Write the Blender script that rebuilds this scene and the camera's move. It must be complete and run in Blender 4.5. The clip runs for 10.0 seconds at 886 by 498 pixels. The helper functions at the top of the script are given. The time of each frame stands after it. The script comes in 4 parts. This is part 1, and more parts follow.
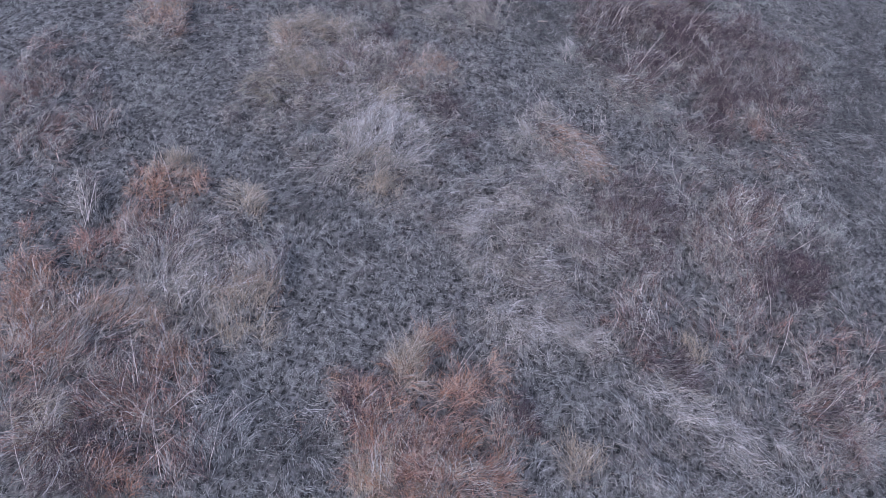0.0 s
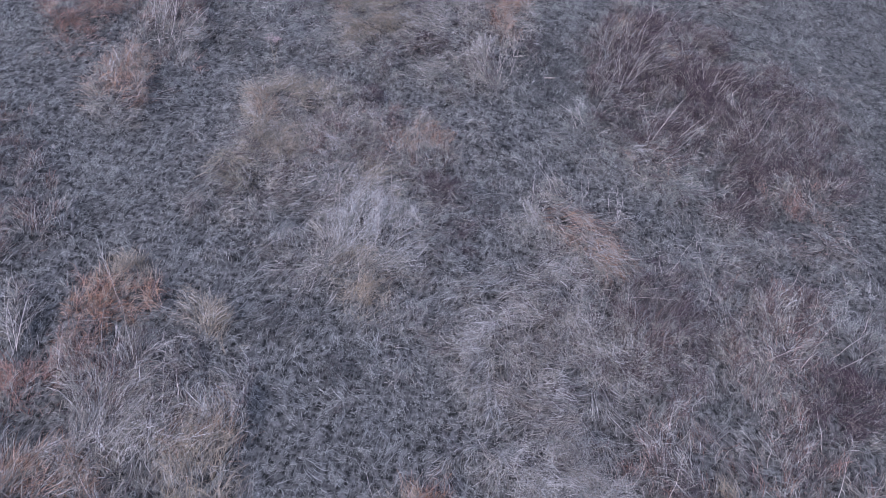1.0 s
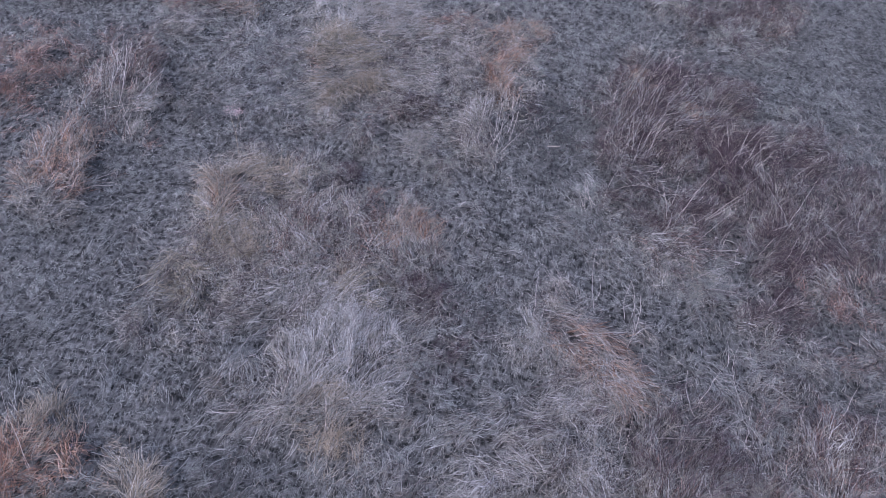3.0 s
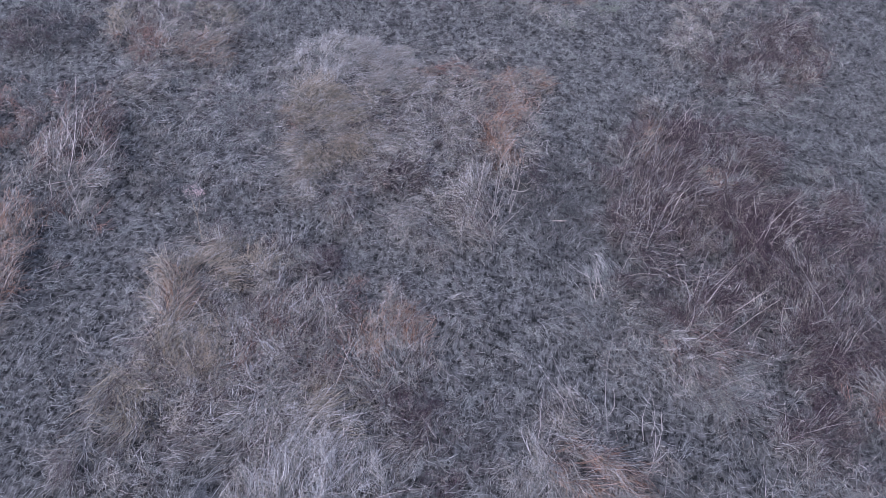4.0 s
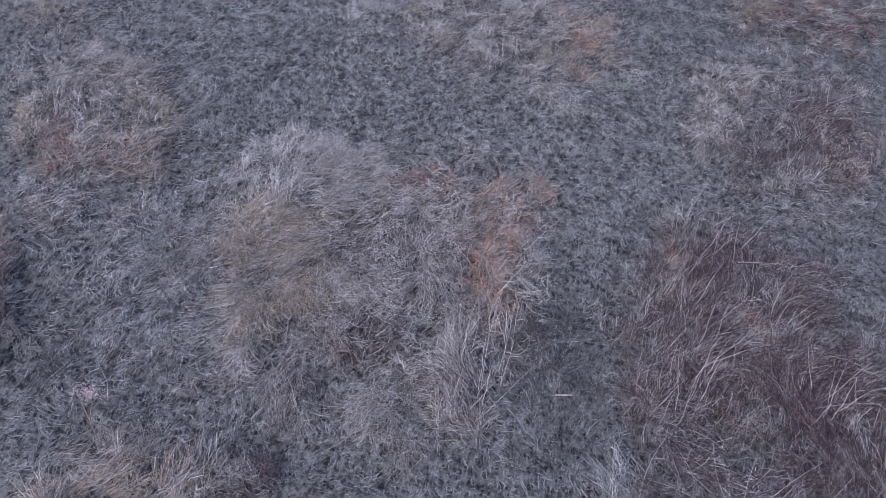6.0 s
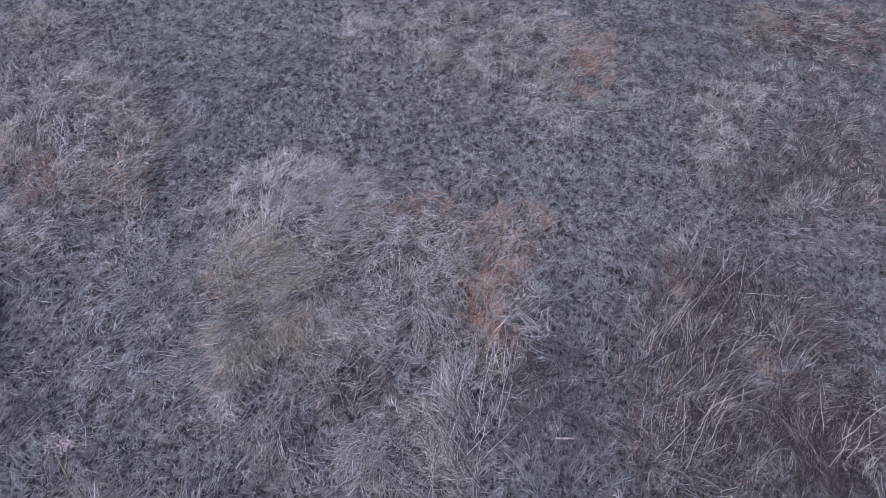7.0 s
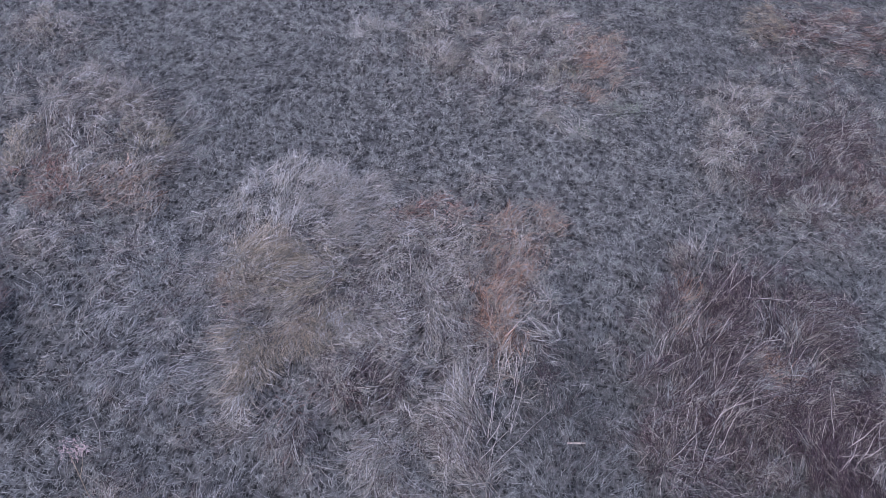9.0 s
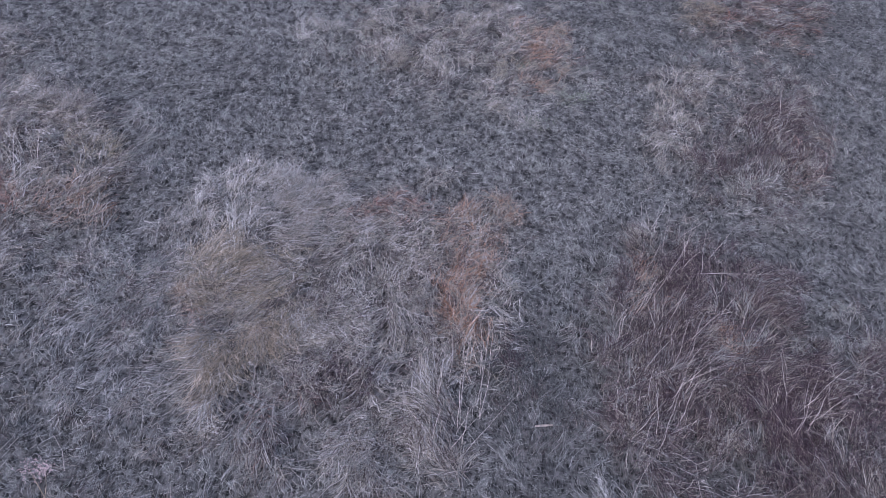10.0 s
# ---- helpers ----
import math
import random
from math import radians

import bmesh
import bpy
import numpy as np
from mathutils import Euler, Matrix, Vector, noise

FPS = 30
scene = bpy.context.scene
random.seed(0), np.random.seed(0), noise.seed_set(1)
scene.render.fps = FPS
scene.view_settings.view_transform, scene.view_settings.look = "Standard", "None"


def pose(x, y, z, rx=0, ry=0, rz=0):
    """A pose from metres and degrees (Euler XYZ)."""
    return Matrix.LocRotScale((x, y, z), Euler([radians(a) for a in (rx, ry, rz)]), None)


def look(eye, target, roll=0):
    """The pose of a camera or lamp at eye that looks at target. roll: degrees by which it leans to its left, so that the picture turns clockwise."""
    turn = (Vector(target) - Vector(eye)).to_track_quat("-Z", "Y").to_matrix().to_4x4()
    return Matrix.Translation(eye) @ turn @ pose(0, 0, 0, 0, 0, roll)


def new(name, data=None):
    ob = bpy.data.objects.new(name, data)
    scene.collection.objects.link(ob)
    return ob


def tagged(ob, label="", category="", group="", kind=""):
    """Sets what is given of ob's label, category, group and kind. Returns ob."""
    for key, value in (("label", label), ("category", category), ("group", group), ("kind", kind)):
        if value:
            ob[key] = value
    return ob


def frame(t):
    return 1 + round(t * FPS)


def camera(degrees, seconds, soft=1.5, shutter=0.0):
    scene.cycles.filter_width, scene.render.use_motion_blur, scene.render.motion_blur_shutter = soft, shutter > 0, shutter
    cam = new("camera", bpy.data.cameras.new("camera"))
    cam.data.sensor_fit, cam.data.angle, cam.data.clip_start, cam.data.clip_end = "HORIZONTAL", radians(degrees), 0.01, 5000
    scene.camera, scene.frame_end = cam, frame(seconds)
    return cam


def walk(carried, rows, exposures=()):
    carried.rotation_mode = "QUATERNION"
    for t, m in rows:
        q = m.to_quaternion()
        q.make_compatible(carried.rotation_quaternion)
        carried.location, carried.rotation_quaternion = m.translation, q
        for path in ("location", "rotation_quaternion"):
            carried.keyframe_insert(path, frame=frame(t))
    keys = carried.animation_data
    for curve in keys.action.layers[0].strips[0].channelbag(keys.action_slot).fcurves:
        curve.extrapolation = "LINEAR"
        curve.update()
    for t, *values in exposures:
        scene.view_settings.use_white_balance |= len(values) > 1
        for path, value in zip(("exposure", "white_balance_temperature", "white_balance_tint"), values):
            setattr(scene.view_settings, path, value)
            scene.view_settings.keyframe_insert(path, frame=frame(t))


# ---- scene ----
cam = camera(68.9, 10.0, soft=0.75)
PATH = [
    (0, (2.387, -2.711, 10.485), (1.301, 3.625, 2.825), 0.63),
    (0.5, (2.198, -1.363, 10.417), (1.103, 4.976, 2.761), 0.53),
    (1, (2.004, 0.277, 10.369), (0.890, 6.630, 2.727), 0.36),
    (1.5, (1.900, 1.409, 10.292), (0.776, 7.776, 2.664), 0.27),
    (2, (1.880, 1.988, 10.245), (0.753, 8.340, 2.604), 0.25),
    (2.2, (1.875, 2.207, 10.230), (0.744, 8.547, 2.580), 0.23),
    (3.3, (1.651, 4.068, 10.117), (0.521, 10.425, 2.482), 0.00),
    (3.5, (1.610, 4.599, 10.088), (0.471, 10.962, 2.458), -0.05),
    (4, (1.480, 5.890, 9.995), (0.330, 12.276, 2.386), -0.11),
    (4.5, (1.394, 6.977, 9.906), (0.245, 13.360, 2.294), -0.12),
    (5, (1.323, 8.017, 9.839), (0.183, 14.407, 2.232), -0.09),
    (5.5, (1.272, 9.122, 9.799), (0.116, 15.513, 2.195), -0.22),
    (6, (1.188, 10.118, 9.773), (0.034, 16.525, 2.183), -0.23),
    (7.3, (1.116, 10.943, 9.781), (-0.054, 17.380, 2.218), -0.36),
    (7.5, (1.073, 10.997, 9.796), (-0.086, 17.402, 2.204), -0.17),
    (8, (1.027, 10.999, 9.811), (-0.135, 17.409, 2.224), -0.18),
    (8.5, (0.950, 10.968, 9.851), (-0.196, 17.374, 2.258), -0.05),
    (9, (0.894, 10.896, 9.877), (-0.239, 17.300, 2.280), 0.05),
    (9.5, (0.922, 10.830, 9.895), (-0.064, 17.249, 2.291), 0.08),
    (10, (0.972, 10.775, 9.908), (0.415, 17.235, 2.295), 0.49),
]

walk(cam, [(t, look(eye, target, roll)) for t, eye, target, roll in PATH],
     exposures=[(0.0, 1.13, 5450, 29), (3.0, 1.06, 5420, 30), (6.0, 1.02, 5470, 30), (10.0, 1.02, 5490, 30)])

# ---- sky and sun: dull, shadowless evening light ----
SUN_UP, SUN_ROUND = radians(52), radians(210)
world = bpy.data.worlds.new("sky")
scene.world = world
world.use_nodes = True
wn = world.node_tree
sky = wn.nodes.new("ShaderNodeTexSky")
sky.sky_type, sky.sun_disc, sky.sun_elevation, sky.sun_rotation = "NISHITA", False, SUN_UP, SUN_ROUND
sky.air_density, sky.dust_density = 1.0, 2.5
wn.links.new(sky.outputs[0], wn.nodes["Background"].inputs[0])
wn.nodes["Background"].inputs[1].default_value = 0.15
lamp = bpy.data.lights.new("sun", "SUN")
lamp.energy, lamp.angle, lamp.color = 1.1, radians(60), (1.0, 0.95, 0.88)
sun = new("sun", lamp)
sun.matrix_world = look((0, 0, 0), (-math.sin(SUN_ROUND) * math.cos(SUN_UP), -math.cos(SUN_ROUND) * math.cos(SUN_UP), -math.sin(SUN_UP)))

# ---- materials ----
rng = np.random.default_rng(7)


def blade_material(name, dark, mid, light, patch, rough=0.75, patch_scale=0.9, amount=0.5, boost=1.05):
    """Dry grass: every blade takes its own tone; patches of another hue drift over it, and blades are streaked."""
    m = bpy.data.materials.new(name)
    m.use_nodes = True
    t = m.node_tree
    b = t.nodes["Principled BSDF"]
    b.inputs["Roughness"].default_value = rough
    b.inputs["Specular IOR Level"].default_value = 0.12
    geo = t.nodes.new("ShaderNodeNewGeometry")
    ramp = t.nodes.new("ShaderNodeValToRGB")
    e = ramp.color_ramp.elements
    e[0].position, e[0].color = 0.0, (*dark, 1)
    e[1].position, e[1].color = 1.0, (*(min(c * boost, 0.72) for c in light), 1)
    e.new(0.62).color = (*mid, 1)
    t.links.new(geo.outputs["Random Per Island"], ramp.inputs[0])
    co = t.nodes.new("ShaderNodeNewGeometry")
    n1 = t.nodes.new("ShaderNodeTexNoise")
    n1.inputs["Scale"].default_value, n1.inputs["Detail"].default_value = patch_scale, 4.0
    t.links.new(co.outputs["Position"], n1.inputs["Vector"])
    r1 = t.nodes.new("ShaderNodeMapRange")
    r1.inputs["From Min"].default_value, r1.inputs["From Max"].default_value, r1.inputs["To Max"].default_value = 0.42, 0.66, amount
    t.links.new(n1.outputs[0], r1.inputs[0])
    mix = t.nodes.new("ShaderNodeMix")
    mix.data_type = "RGBA"
    t.links.new(r1.outputs[0], mix.inputs["Factor"])
    t.links.new(ramp.outputs[0], mix.inputs["A"])
    mix.inputs["B"].default_value = (*patch, 1)
    n2 = t.nodes.new("ShaderNodeTexNoise")
    n2.inputs["Scale"].default_value, n2.inputs["Detail"].default_value = 22.0, 3.0
    t.links.new(co.outputs["Position"], n2.inputs["Vector"])
    r2 = t.nodes.new("ShaderNodeMapRange")
    r2.inputs["From Min"].default_value, r2.inputs["From Max"].default_value = 0.3, 0.7
    r2.inputs["To Min"].default_value, r2.inputs["To Max"].default_value = 0.62, 1.3
    t.links.new(n2.outputs[0], r2.inputs[0])
    n3 = t.nodes.new("ShaderNodeTexNoise")
    n3.inputs["Scale"].default_value, n3.inputs["Detail"].default_value = 3.6, 2.0
    t.links.new(co.outputs["Position"], n3.inputs["Vector"])
    r3 = t.nodes.new("ShaderNodeMapRange")
    r3.inputs["From Min"].default_value, r3.inputs["From Max"].default_value = 0.3, 0.7
    r3.inputs["To Min"].default_value, r3.inputs["To Max"].default_value = 0.8, 1.2
    t.links.new(n3.outputs[0], r3.inputs[0])
    tone = t.nodes.new("ShaderNodeMath")
    tone.operation = "MULTIPLY"
    t.links.new(r2.outputs[0], tone.inputs[0])
    t.links.new(r3.outputs[0], tone.inputs[1])
    hsv = t.nodes.new("ShaderNodeHueSaturation")
    t.links.new(mix.outputs["Result"], hsv.inputs["Color"])
    t.links.new(tone.outputs[0], hsv.inputs["Value"])
    t.links.new(hsv.outputs[0], b.inputs["Base Color"])
    return m


M_TURF = blade_material("short_turf", (0.135, 0.139, 0.119), (0.26, 0.263, 0.225), (0.385, 0.383, 0.332), (0.21, 0.212, 0.18), amount=0.6, boost=1.0)
# a darker mix of the same turf tones
M_DARKER = blade_material("darker_turf", (0.06, 0.064, 0.055), (0.145, 0.15, 0.128), (0.28, 0.28, 0.245), (0.10, 0.104, 0.09), amount=0.6, boost=1.0)
M_STRAW = blade_material("straw_blades", (0.105, 0.093, 0.068), (0.265, 0.242, 0.185), (0.45, 0.422, 0.345), (0.165, 0.137, 0.105))
M_PALE = blade_material("bleached_blades", (0.17, 0.163, 0.135), (0.36, 0.348, 0.295), (0.53, 0.512, 0.45), (0.22, 0.208, 0.17))
M_GREY = blade_material("weathered_blades", (0.11, 0.115, 0.10), (0.22, 0.225, 0.195), (0.38, 0.372, 0.327), (0.15, 0.155, 0.13))
M_TAN = blade_material("tan_blades", (0.11, 0.088, 0.055), (0.27, 0.223, 0.148), (0.46, 0.40, 0.30), (0.21, 0.165, 0.105))
M_ORANGE = blade_material("orange_blades", (0.09, 0.048, 0.027), (0.30, 0.175, 0.10), (0.50, 0.37, 0.265), (0.26, 0.128, 0.07))
M_RUST = blade_material("rusty_blades", (0.085, 0.046, 0.032), (0.245, 0.138, 0.094), (0.45, 0.335, 0.26), (0.21, 0.095, 0.062))
M_BROWN = blade_material("brown_blades", (0.026, 0.020, 0.018), (0.066, 0.050, 0.045), (0.21, 0.174, 0.155), (0.06, 0.043, 0.041))
M_MAROON = blade_material("maroon_weeds", (0.022, 0.015, 0.016), (0.050, 0.033, 0.035), (0.14, 0.102, 0.10), (0.046, 0.029, 0.033))
M_OLIVE = blade_material("olive_blades", (0.12, 0.105, 0.06), (0.26, 0.225, 0.145), (0.44, 0.39, 0.27), (0.20, 0.16, 0.095))
M_DARK = blade_material("dark_turf", (0.024, 0.028, 0.026), (0.06, 0.063, 0.056), (0.14, 0.14, 0.125), (0.042, 0.045, 0.043))
M_GREEN = blade_material("green_blades", (0.07, 0.09, 0.045), (0.15, 0.19, 0.10), (0.27, 0.31, 0.19), (0.11, 0.135, 0.08))
M_STALK = blade_material("stalk", (0.36, 0.325, 0.27), (0.48, 0.44, 0.38), (0.58, 0.54, 0.48), (0.44, 0.37, 0.30), rough=0.6)


def ground_material():
    """Soil under a felt of old thatch: fine crossing fibres over slow drifts of tone."""
    m = bpy.data.materials.new("thatch_and_soil")
    m.use_nodes = True
    t = m.node_tree
    b = t.nodes["Principled BSDF"]
    b.inputs["Roughness"].default_value = 0.95
    b.inputs["Specular IOR Level"].default_value = 0.1
    co = t.nodes.new("ShaderNodeNewGeometry")

    def grain(size, detail, stretch=None, turn=0.0):
        n = t.nodes.new("ShaderNodeTexNoise")
        n.inputs["Scale"].default_value, n.inputs["Detail"].default_value = size, detail
        if stretch:
            lay = t.nodes.new("ShaderNodeMapping")
            lay.inputs["Rotation"].default_value = (0, 0, turn)
            lay.inputs["Scale"].default_value = stretch
            t.links.new(co.outputs["Position"], lay.inputs["Vector"])
            t.links.new(lay.outputs[0], n.inputs["Vector"])
        else:
            t.links.new(co.outputs["Position"], n.inputs["Vector"])
        return n.outputs[0]

    def join(how, one, two):
        n = t.nodes.new("ShaderNodeMath")
        n.operation = how
        t.links.new(one, n.inputs[0])
        t.links.new(two, n.inputs[1])
        return n.outputs[0]

    fibre = join("MAXIMUM", grain(30.0, 3.0, (1, 0.22, 1), 0.4), grain(30.0, 3.0, (1, 0.22, 1), -0.9))
    fibre = join("MAXIMUM", fibre, grain(26.0, 3.0, (0.22, 1, 1), 0.2))
    clod = grain(9.0, 4.0)
    slow = grain(1.3, 6.0)
    tone = t.nodes.new("ShaderNodeMix")
    tone.inputs["Factor"].default_value = 0.45
    t.links.new(fibre, tone.inputs["A"])
    t.links.new(clod, tone.inputs["B"])
    ramp = t.nodes.new("ShaderNodeValToRGB")
    e = ramp.color_ramp.elements
    e[0].position, e[0].color = 0.46, (0.016, 0.016, 0.014, 1)
    e[1].position, e[1].color = 0.69, (0.155, 0.152, 0.13, 1)
    t.links.new(tone.outputs[0], ramp.inputs[0])
    r2 = t.nodes.new("ShaderNodeMapRange")
    r2.inputs["From Min"].default_value, r2.inputs["From Max"].default_value = 0.3, 0.7
    r2.inputs["To Min"].default_value, r2.inputs["To Max"].default_value = 0.75, 1.25
    t.links.new(slow, r2.inputs[0])
    hsv = t.nodes.new("ShaderNodeHueSaturation")
    t.links.new(ramp.outputs[0], hsv.inputs["Color"])
    t.links.new(r2.outputs[0], hsv.inputs["Value"])
    t.links.new(hsv.outputs[0], b.inputs["Base Color"])
    bump = t.nodes.new("ShaderNodeBump")
    bump.inputs["Strength"].default_value, bump.inputs["Distance"].default_value = 0.8, 0.03
    t.links.new(tone.outputs[0], bump.inputs["Height"])
    t.links.new(bump.outputs[0], b.inputs["Normal"])
    return m


M_GROUND = ground_material()


# ---- smooth noise over the plan ----
def lattice(seed):
    return np.random.default_rng(seed).random((256, 256))


def drift(x, y, size, seed):
    """Smooth noise from 0 to 1 whose lumps are about size metres across."""
    table = lattice(seed)
    u, v = np.asarray(x) / size + 91.3, np.asarray(y) / size + 37.7
    iu, iv = np.floor(u).astype(int), np.floor(v).astype(int)
    fu, fv = u - iu, v - iv
    fu, fv = fu * fu * (3 - 2 * fu), fv * fv * (3 - 2 * fv)
    a, b = iu % 256, iv % 256
    c, d = (iu + 1) % 256, (iv + 1) % 256
    return (table[a, b] * (1 - fu) + table[c, b] * fu) * (1 - fv) + (table[a, d] * (1 - fu) + table[c, d] * fu) * fv


# ---- the stands of grass, as they lie on the slope ----
KINDS = {
    # blades and their shares, label, name, density, first and last steepness, spread of direction, blade width
    "straw": (((M_STRAW, 0.4), (M_PALE, 0.32), (M_BROWN, 0.28)), "matted dry straw-coloured grass lying over on the slope", "grass_clump", 1.0, 52, -18, 70, 1.0),
    "rough": (((M_GREY, 0.3), (M_STRAW, 0.24), (M_BROWN, 0.26), (M_PALE, 0.2)), "unmown grey-brown rough grass beside the paths", "rough_grass", 0.42, 46, -14, 60, 1.0),
    "umber": (((M_STRAW, 0.2), (M_BROWN, 0.5), (M_PALE, 0.17), (M_RUST, 0.13)), "brown tangle of dead grass with pale strands on top", "grass_clump", 1.0, 70, -12, 62, 1.0),
    "ginger": (((M_ORANGE, 0.3), (M_STRAW, 0.4), (M_PALE, 0.14), (M_BROWN, 0.16)), "gingery straw grass bleached to pinkish tan", "grass_clump", 1.25, 56, -14, 60, 1.0),
    "pale": (((M_PALE, 0.64), (M_GREY, 0.08), (M_STRAW, 0.23), (M_BROWN, 0.05)), "bleached pale dead grass standing in a loose tuft", "grass_tuft", 1.2, 50, -10, 55, 1.0),
    "grey": (((M_GREY, 0.65), (M_PALE, 0.2), (M_BROWN, 0.15)), "weathered grey grass flattened beside the mown path", "grass_clump", 1.0, 42, -14, 50, 1.0),
    "tan": (((M_TAN, 0.66), (M_STRAW, 0.24), (M_PALE, 0.1)), "tan dry grass tuft with bent blades", "grass_tuft", 1.3, 60, -12, 55, 1.0),
    "orange": (((M_ORANGE, 0.48), (M_STRAW, 0.16), (M_RUST, 0.2), (M_BROWN, 0.16)), "orange-brown dead grass tuft on a low mound", "grass_tuft", 1.3, 60, -10, 95, 1.0),
    "rust": (((M_RUST, 0.5), (M_STRAW, 0.24), (M_PALE, 0.06), (M_BROWN, 0.2)), "rust-brown dead grass with tangled blades", "grass_tuft", 1.3, 60, -10, 95, 1.0),
    "brown": (((M_BROWN, 0.54), (M_STRAW, 0.15), (M_GREY, 0.08), (M_MAROON, 0.23)), "dull brown dead weeds and grass in a rough stand", "weed_patch", 1.0, 84, -2, 70, 0.9),
    "maroon": (((M_MAROON, 0.66), (M_BROWN, 0.2), (M_STRAW, 0.14)), "dark maroon-brown dead weeds in a dense low stand", "weed_patch", 1.25, 86, 5, 80, 0.85),
    "olive": (((M_OLIVE, 0.4), (M_STRAW, 0.28), (M_PALE, 0.13), (M_BROWN, 0.19)), "olive-tan coarse grass tussock with tangled blades", "grass_tussock", 1.25, 55, -18, 60, 1.0),
    "mat": (((M_GREY, 0.6), (M_STRAW, 0.2), (M_BROWN, 0.2)), "pale grey-green grass combed flat along the slope", "grass_mat", 1.1, 30, -12, 35, 0.9),
    "dark": (((M_DARK, 0.62), (M_DARKER, 0.2), (M_BROWN, 0.18)), "dark trodden turf with short dead blades", "turf_patch", 1.2, 58, 10, 90, 0.8),
    "green": (((M_GREEN, 0.45), (M_GREY, 0.55)), "short grass still faintly green amid grey turf", "turf_patch", 0.8, 55, 0, 90, 0.9),
}
STANDS = []


def stand(kind):
    def add(x, y, rx, ry, turn, height, lean, stalks=0):
        STANDS.append((kind, x, y, rx, ry, radians(turn), height, radians(lean), stalks))
    return add


straw, rough, umber, ginger, pale, grey, tan, orange, rust, brown, maroon, olive, mat, dark, green = (stand(k) for k in KINDS)
rough(0.09, 9.33, 2.92, 2.24, 86, 0.2, -100)
rough(5.41, 9.01, 4.51, 2.66, 23, 0.24, -107)
rough(7.53, 15.60, 4.22, 3.23, 43, 0.24, 66)
rough(-5.51, 15.63, 2.63, 1.88, -63, 0.16, -93)
rough(-0.49, 16.06, 2.99, 1.83, 42, 0.22, -102)
brown(5.56, 17.96, 3.10, 2.28, 67, 0.24, 60)
rough(7.52, 25.38, 4.33, 2.63, 59, 0.22, 51)
rough(-0.06, 26.32, 4.07, 2.98, 25, 0.2, 80)
rough(-1.71, 18.70, 3.59, 2.00, 20, 0.22, 59)
umber(-8.68, 7.77, 2.72, 1.19, -57, 0.3, 101, stalks=2)
rough(7.10, 3.70, 3.87, 1.70, 28, 0.18, -32)
rough(7.42, 8.25, 4.05, 2.55, 57, 0.22, 65)
rough(-2.12, 11.48, 3.27, 2.05, 5, 0.24, -96)
rough(-8.02, 19.52, 2.42, 1.89, -54, 0.26, 98)
rough(-1.19, 9.54, 2.28, 1.50, -90, 0.2, -94)
rough(-0.64, 1.55, 1.49, 0.73, -86, 0.12, -98)
straw(-3.70, 4.27, 1.95, 1.48, -17, 0.4, 97, stalks=4)
umber(-4.19, 1.35, 1.73, 1.27, 13, 0.38, 90, stalks=4)
orange(-5.30, 5.30, 0.78, 0.54, -55, 0.45, 94)
orange(-6.01, 2.66, 1.72, 0.61, -61, 0.42, 96)
rust(-3.01, 1.27, 0.80, 0.48, -58, 0.45, 87, stalks=6)
tan(-2.36, 3.39, 0.74, 0.54, -63, 0.42, 85)
umber(-4.55, 0.40, 0.93, 0.64, -66, 0.42, -107)
orange(-3.24, 0.09, 0.43, 0.33, -37, 0.4, 88)
straw(-3.35, 3.57, 0.70, 0.48, -60, 0.45, 89, stalks=5)
straw(-6.35, 5.08, 0.86, 0.20, -61, 0.4, 97, stalks=3)
tan(-5.16, 6.47, 0.51, 0.42, 4, 0.35, 93)
orange(1.43, 2.05, 1.75, 1.51, 8, 0.42, 74, stalks=2)
tan(0.89, 2.94, 0.61, 0.49, -83, 0.45, 76)
orange(1.03, 3.52, 0.38, 0.20, -80, 0.5, 76)
maroon(0.18, 2.05, 0.51, 0.47, -70, 0.32, 77)
maroon(2.94, 2.39, 0.44, 0.39, 50, 0.28, 69)
rust(1.34, 1.53, 0.96, 0.52, 14, 0.5, 73)
tan(0.76, 0.91, 0.44, 0.32, 12, 0.45, 74)
straw(2.37, 1.28, 0.46, 0.32, 18, 0.4, 70)
tan(4.07, 2.09, 0.45, 0.33, 79, 0.3, 66)
straw(3.07, 7.29, 3.42, 1.66, 86, 0.38, -112, stalks=3)
ginger(3.51, 10.04, 1.20, 0.70, -36, 0.4, -59, stalks=2)
pale(1.58, 6.52, 1.37, 0.21, 88, 0.35, -128)
pale(3.17, 4.65, 1.13, 0.53, -17, 0.25, -31)
brown(5.17, 8.15, 1.77, 1.16, 73, 0.36, 69, stalks=6)
umber(5.18, 5.34, 1.22, 0.92, 55, 0.28, 67, stalks=2)
umber(7.44, 8.42, 2.10, 1.16, 71, 0.34, 65, stalks=6)
maroon(8.92, 7.51, 1.47, 0.48, 76, 0.3, 61)
grey(8.71, 8.85, 1.29, 0.65, 27, 0.3, 69, stalks=2)
umber(7.18, 5.58, 1.30, 0.89, 51, 0.3, 62, stalks=4)
tan(6.23, 4.74, 0.41, 0.26, 71, 0.32, 64)
pale(6.36, 3.33, 1.80, 0.66, -15, 0.22, -31)
brown(5.46, 4.34, 0.89, 0.43, -35, 0.25, -32)
umber(8.94, 4.37, 2.36, 1.05, 70, 0.26, 57, stalks=3)
grey(5.62, 2.15, 1.10, 0.44, 16, 0.2, -29)
straw(-3.65, 10.94, 2.33, 1.20, -90, 0.36, -84)
ginger(-4.46, 11.70, 0.81, 0.28, -68, 0.42, 91)
tan(-3.49, 10.75, 0.70, 0.33, -69, 0.38, 88)
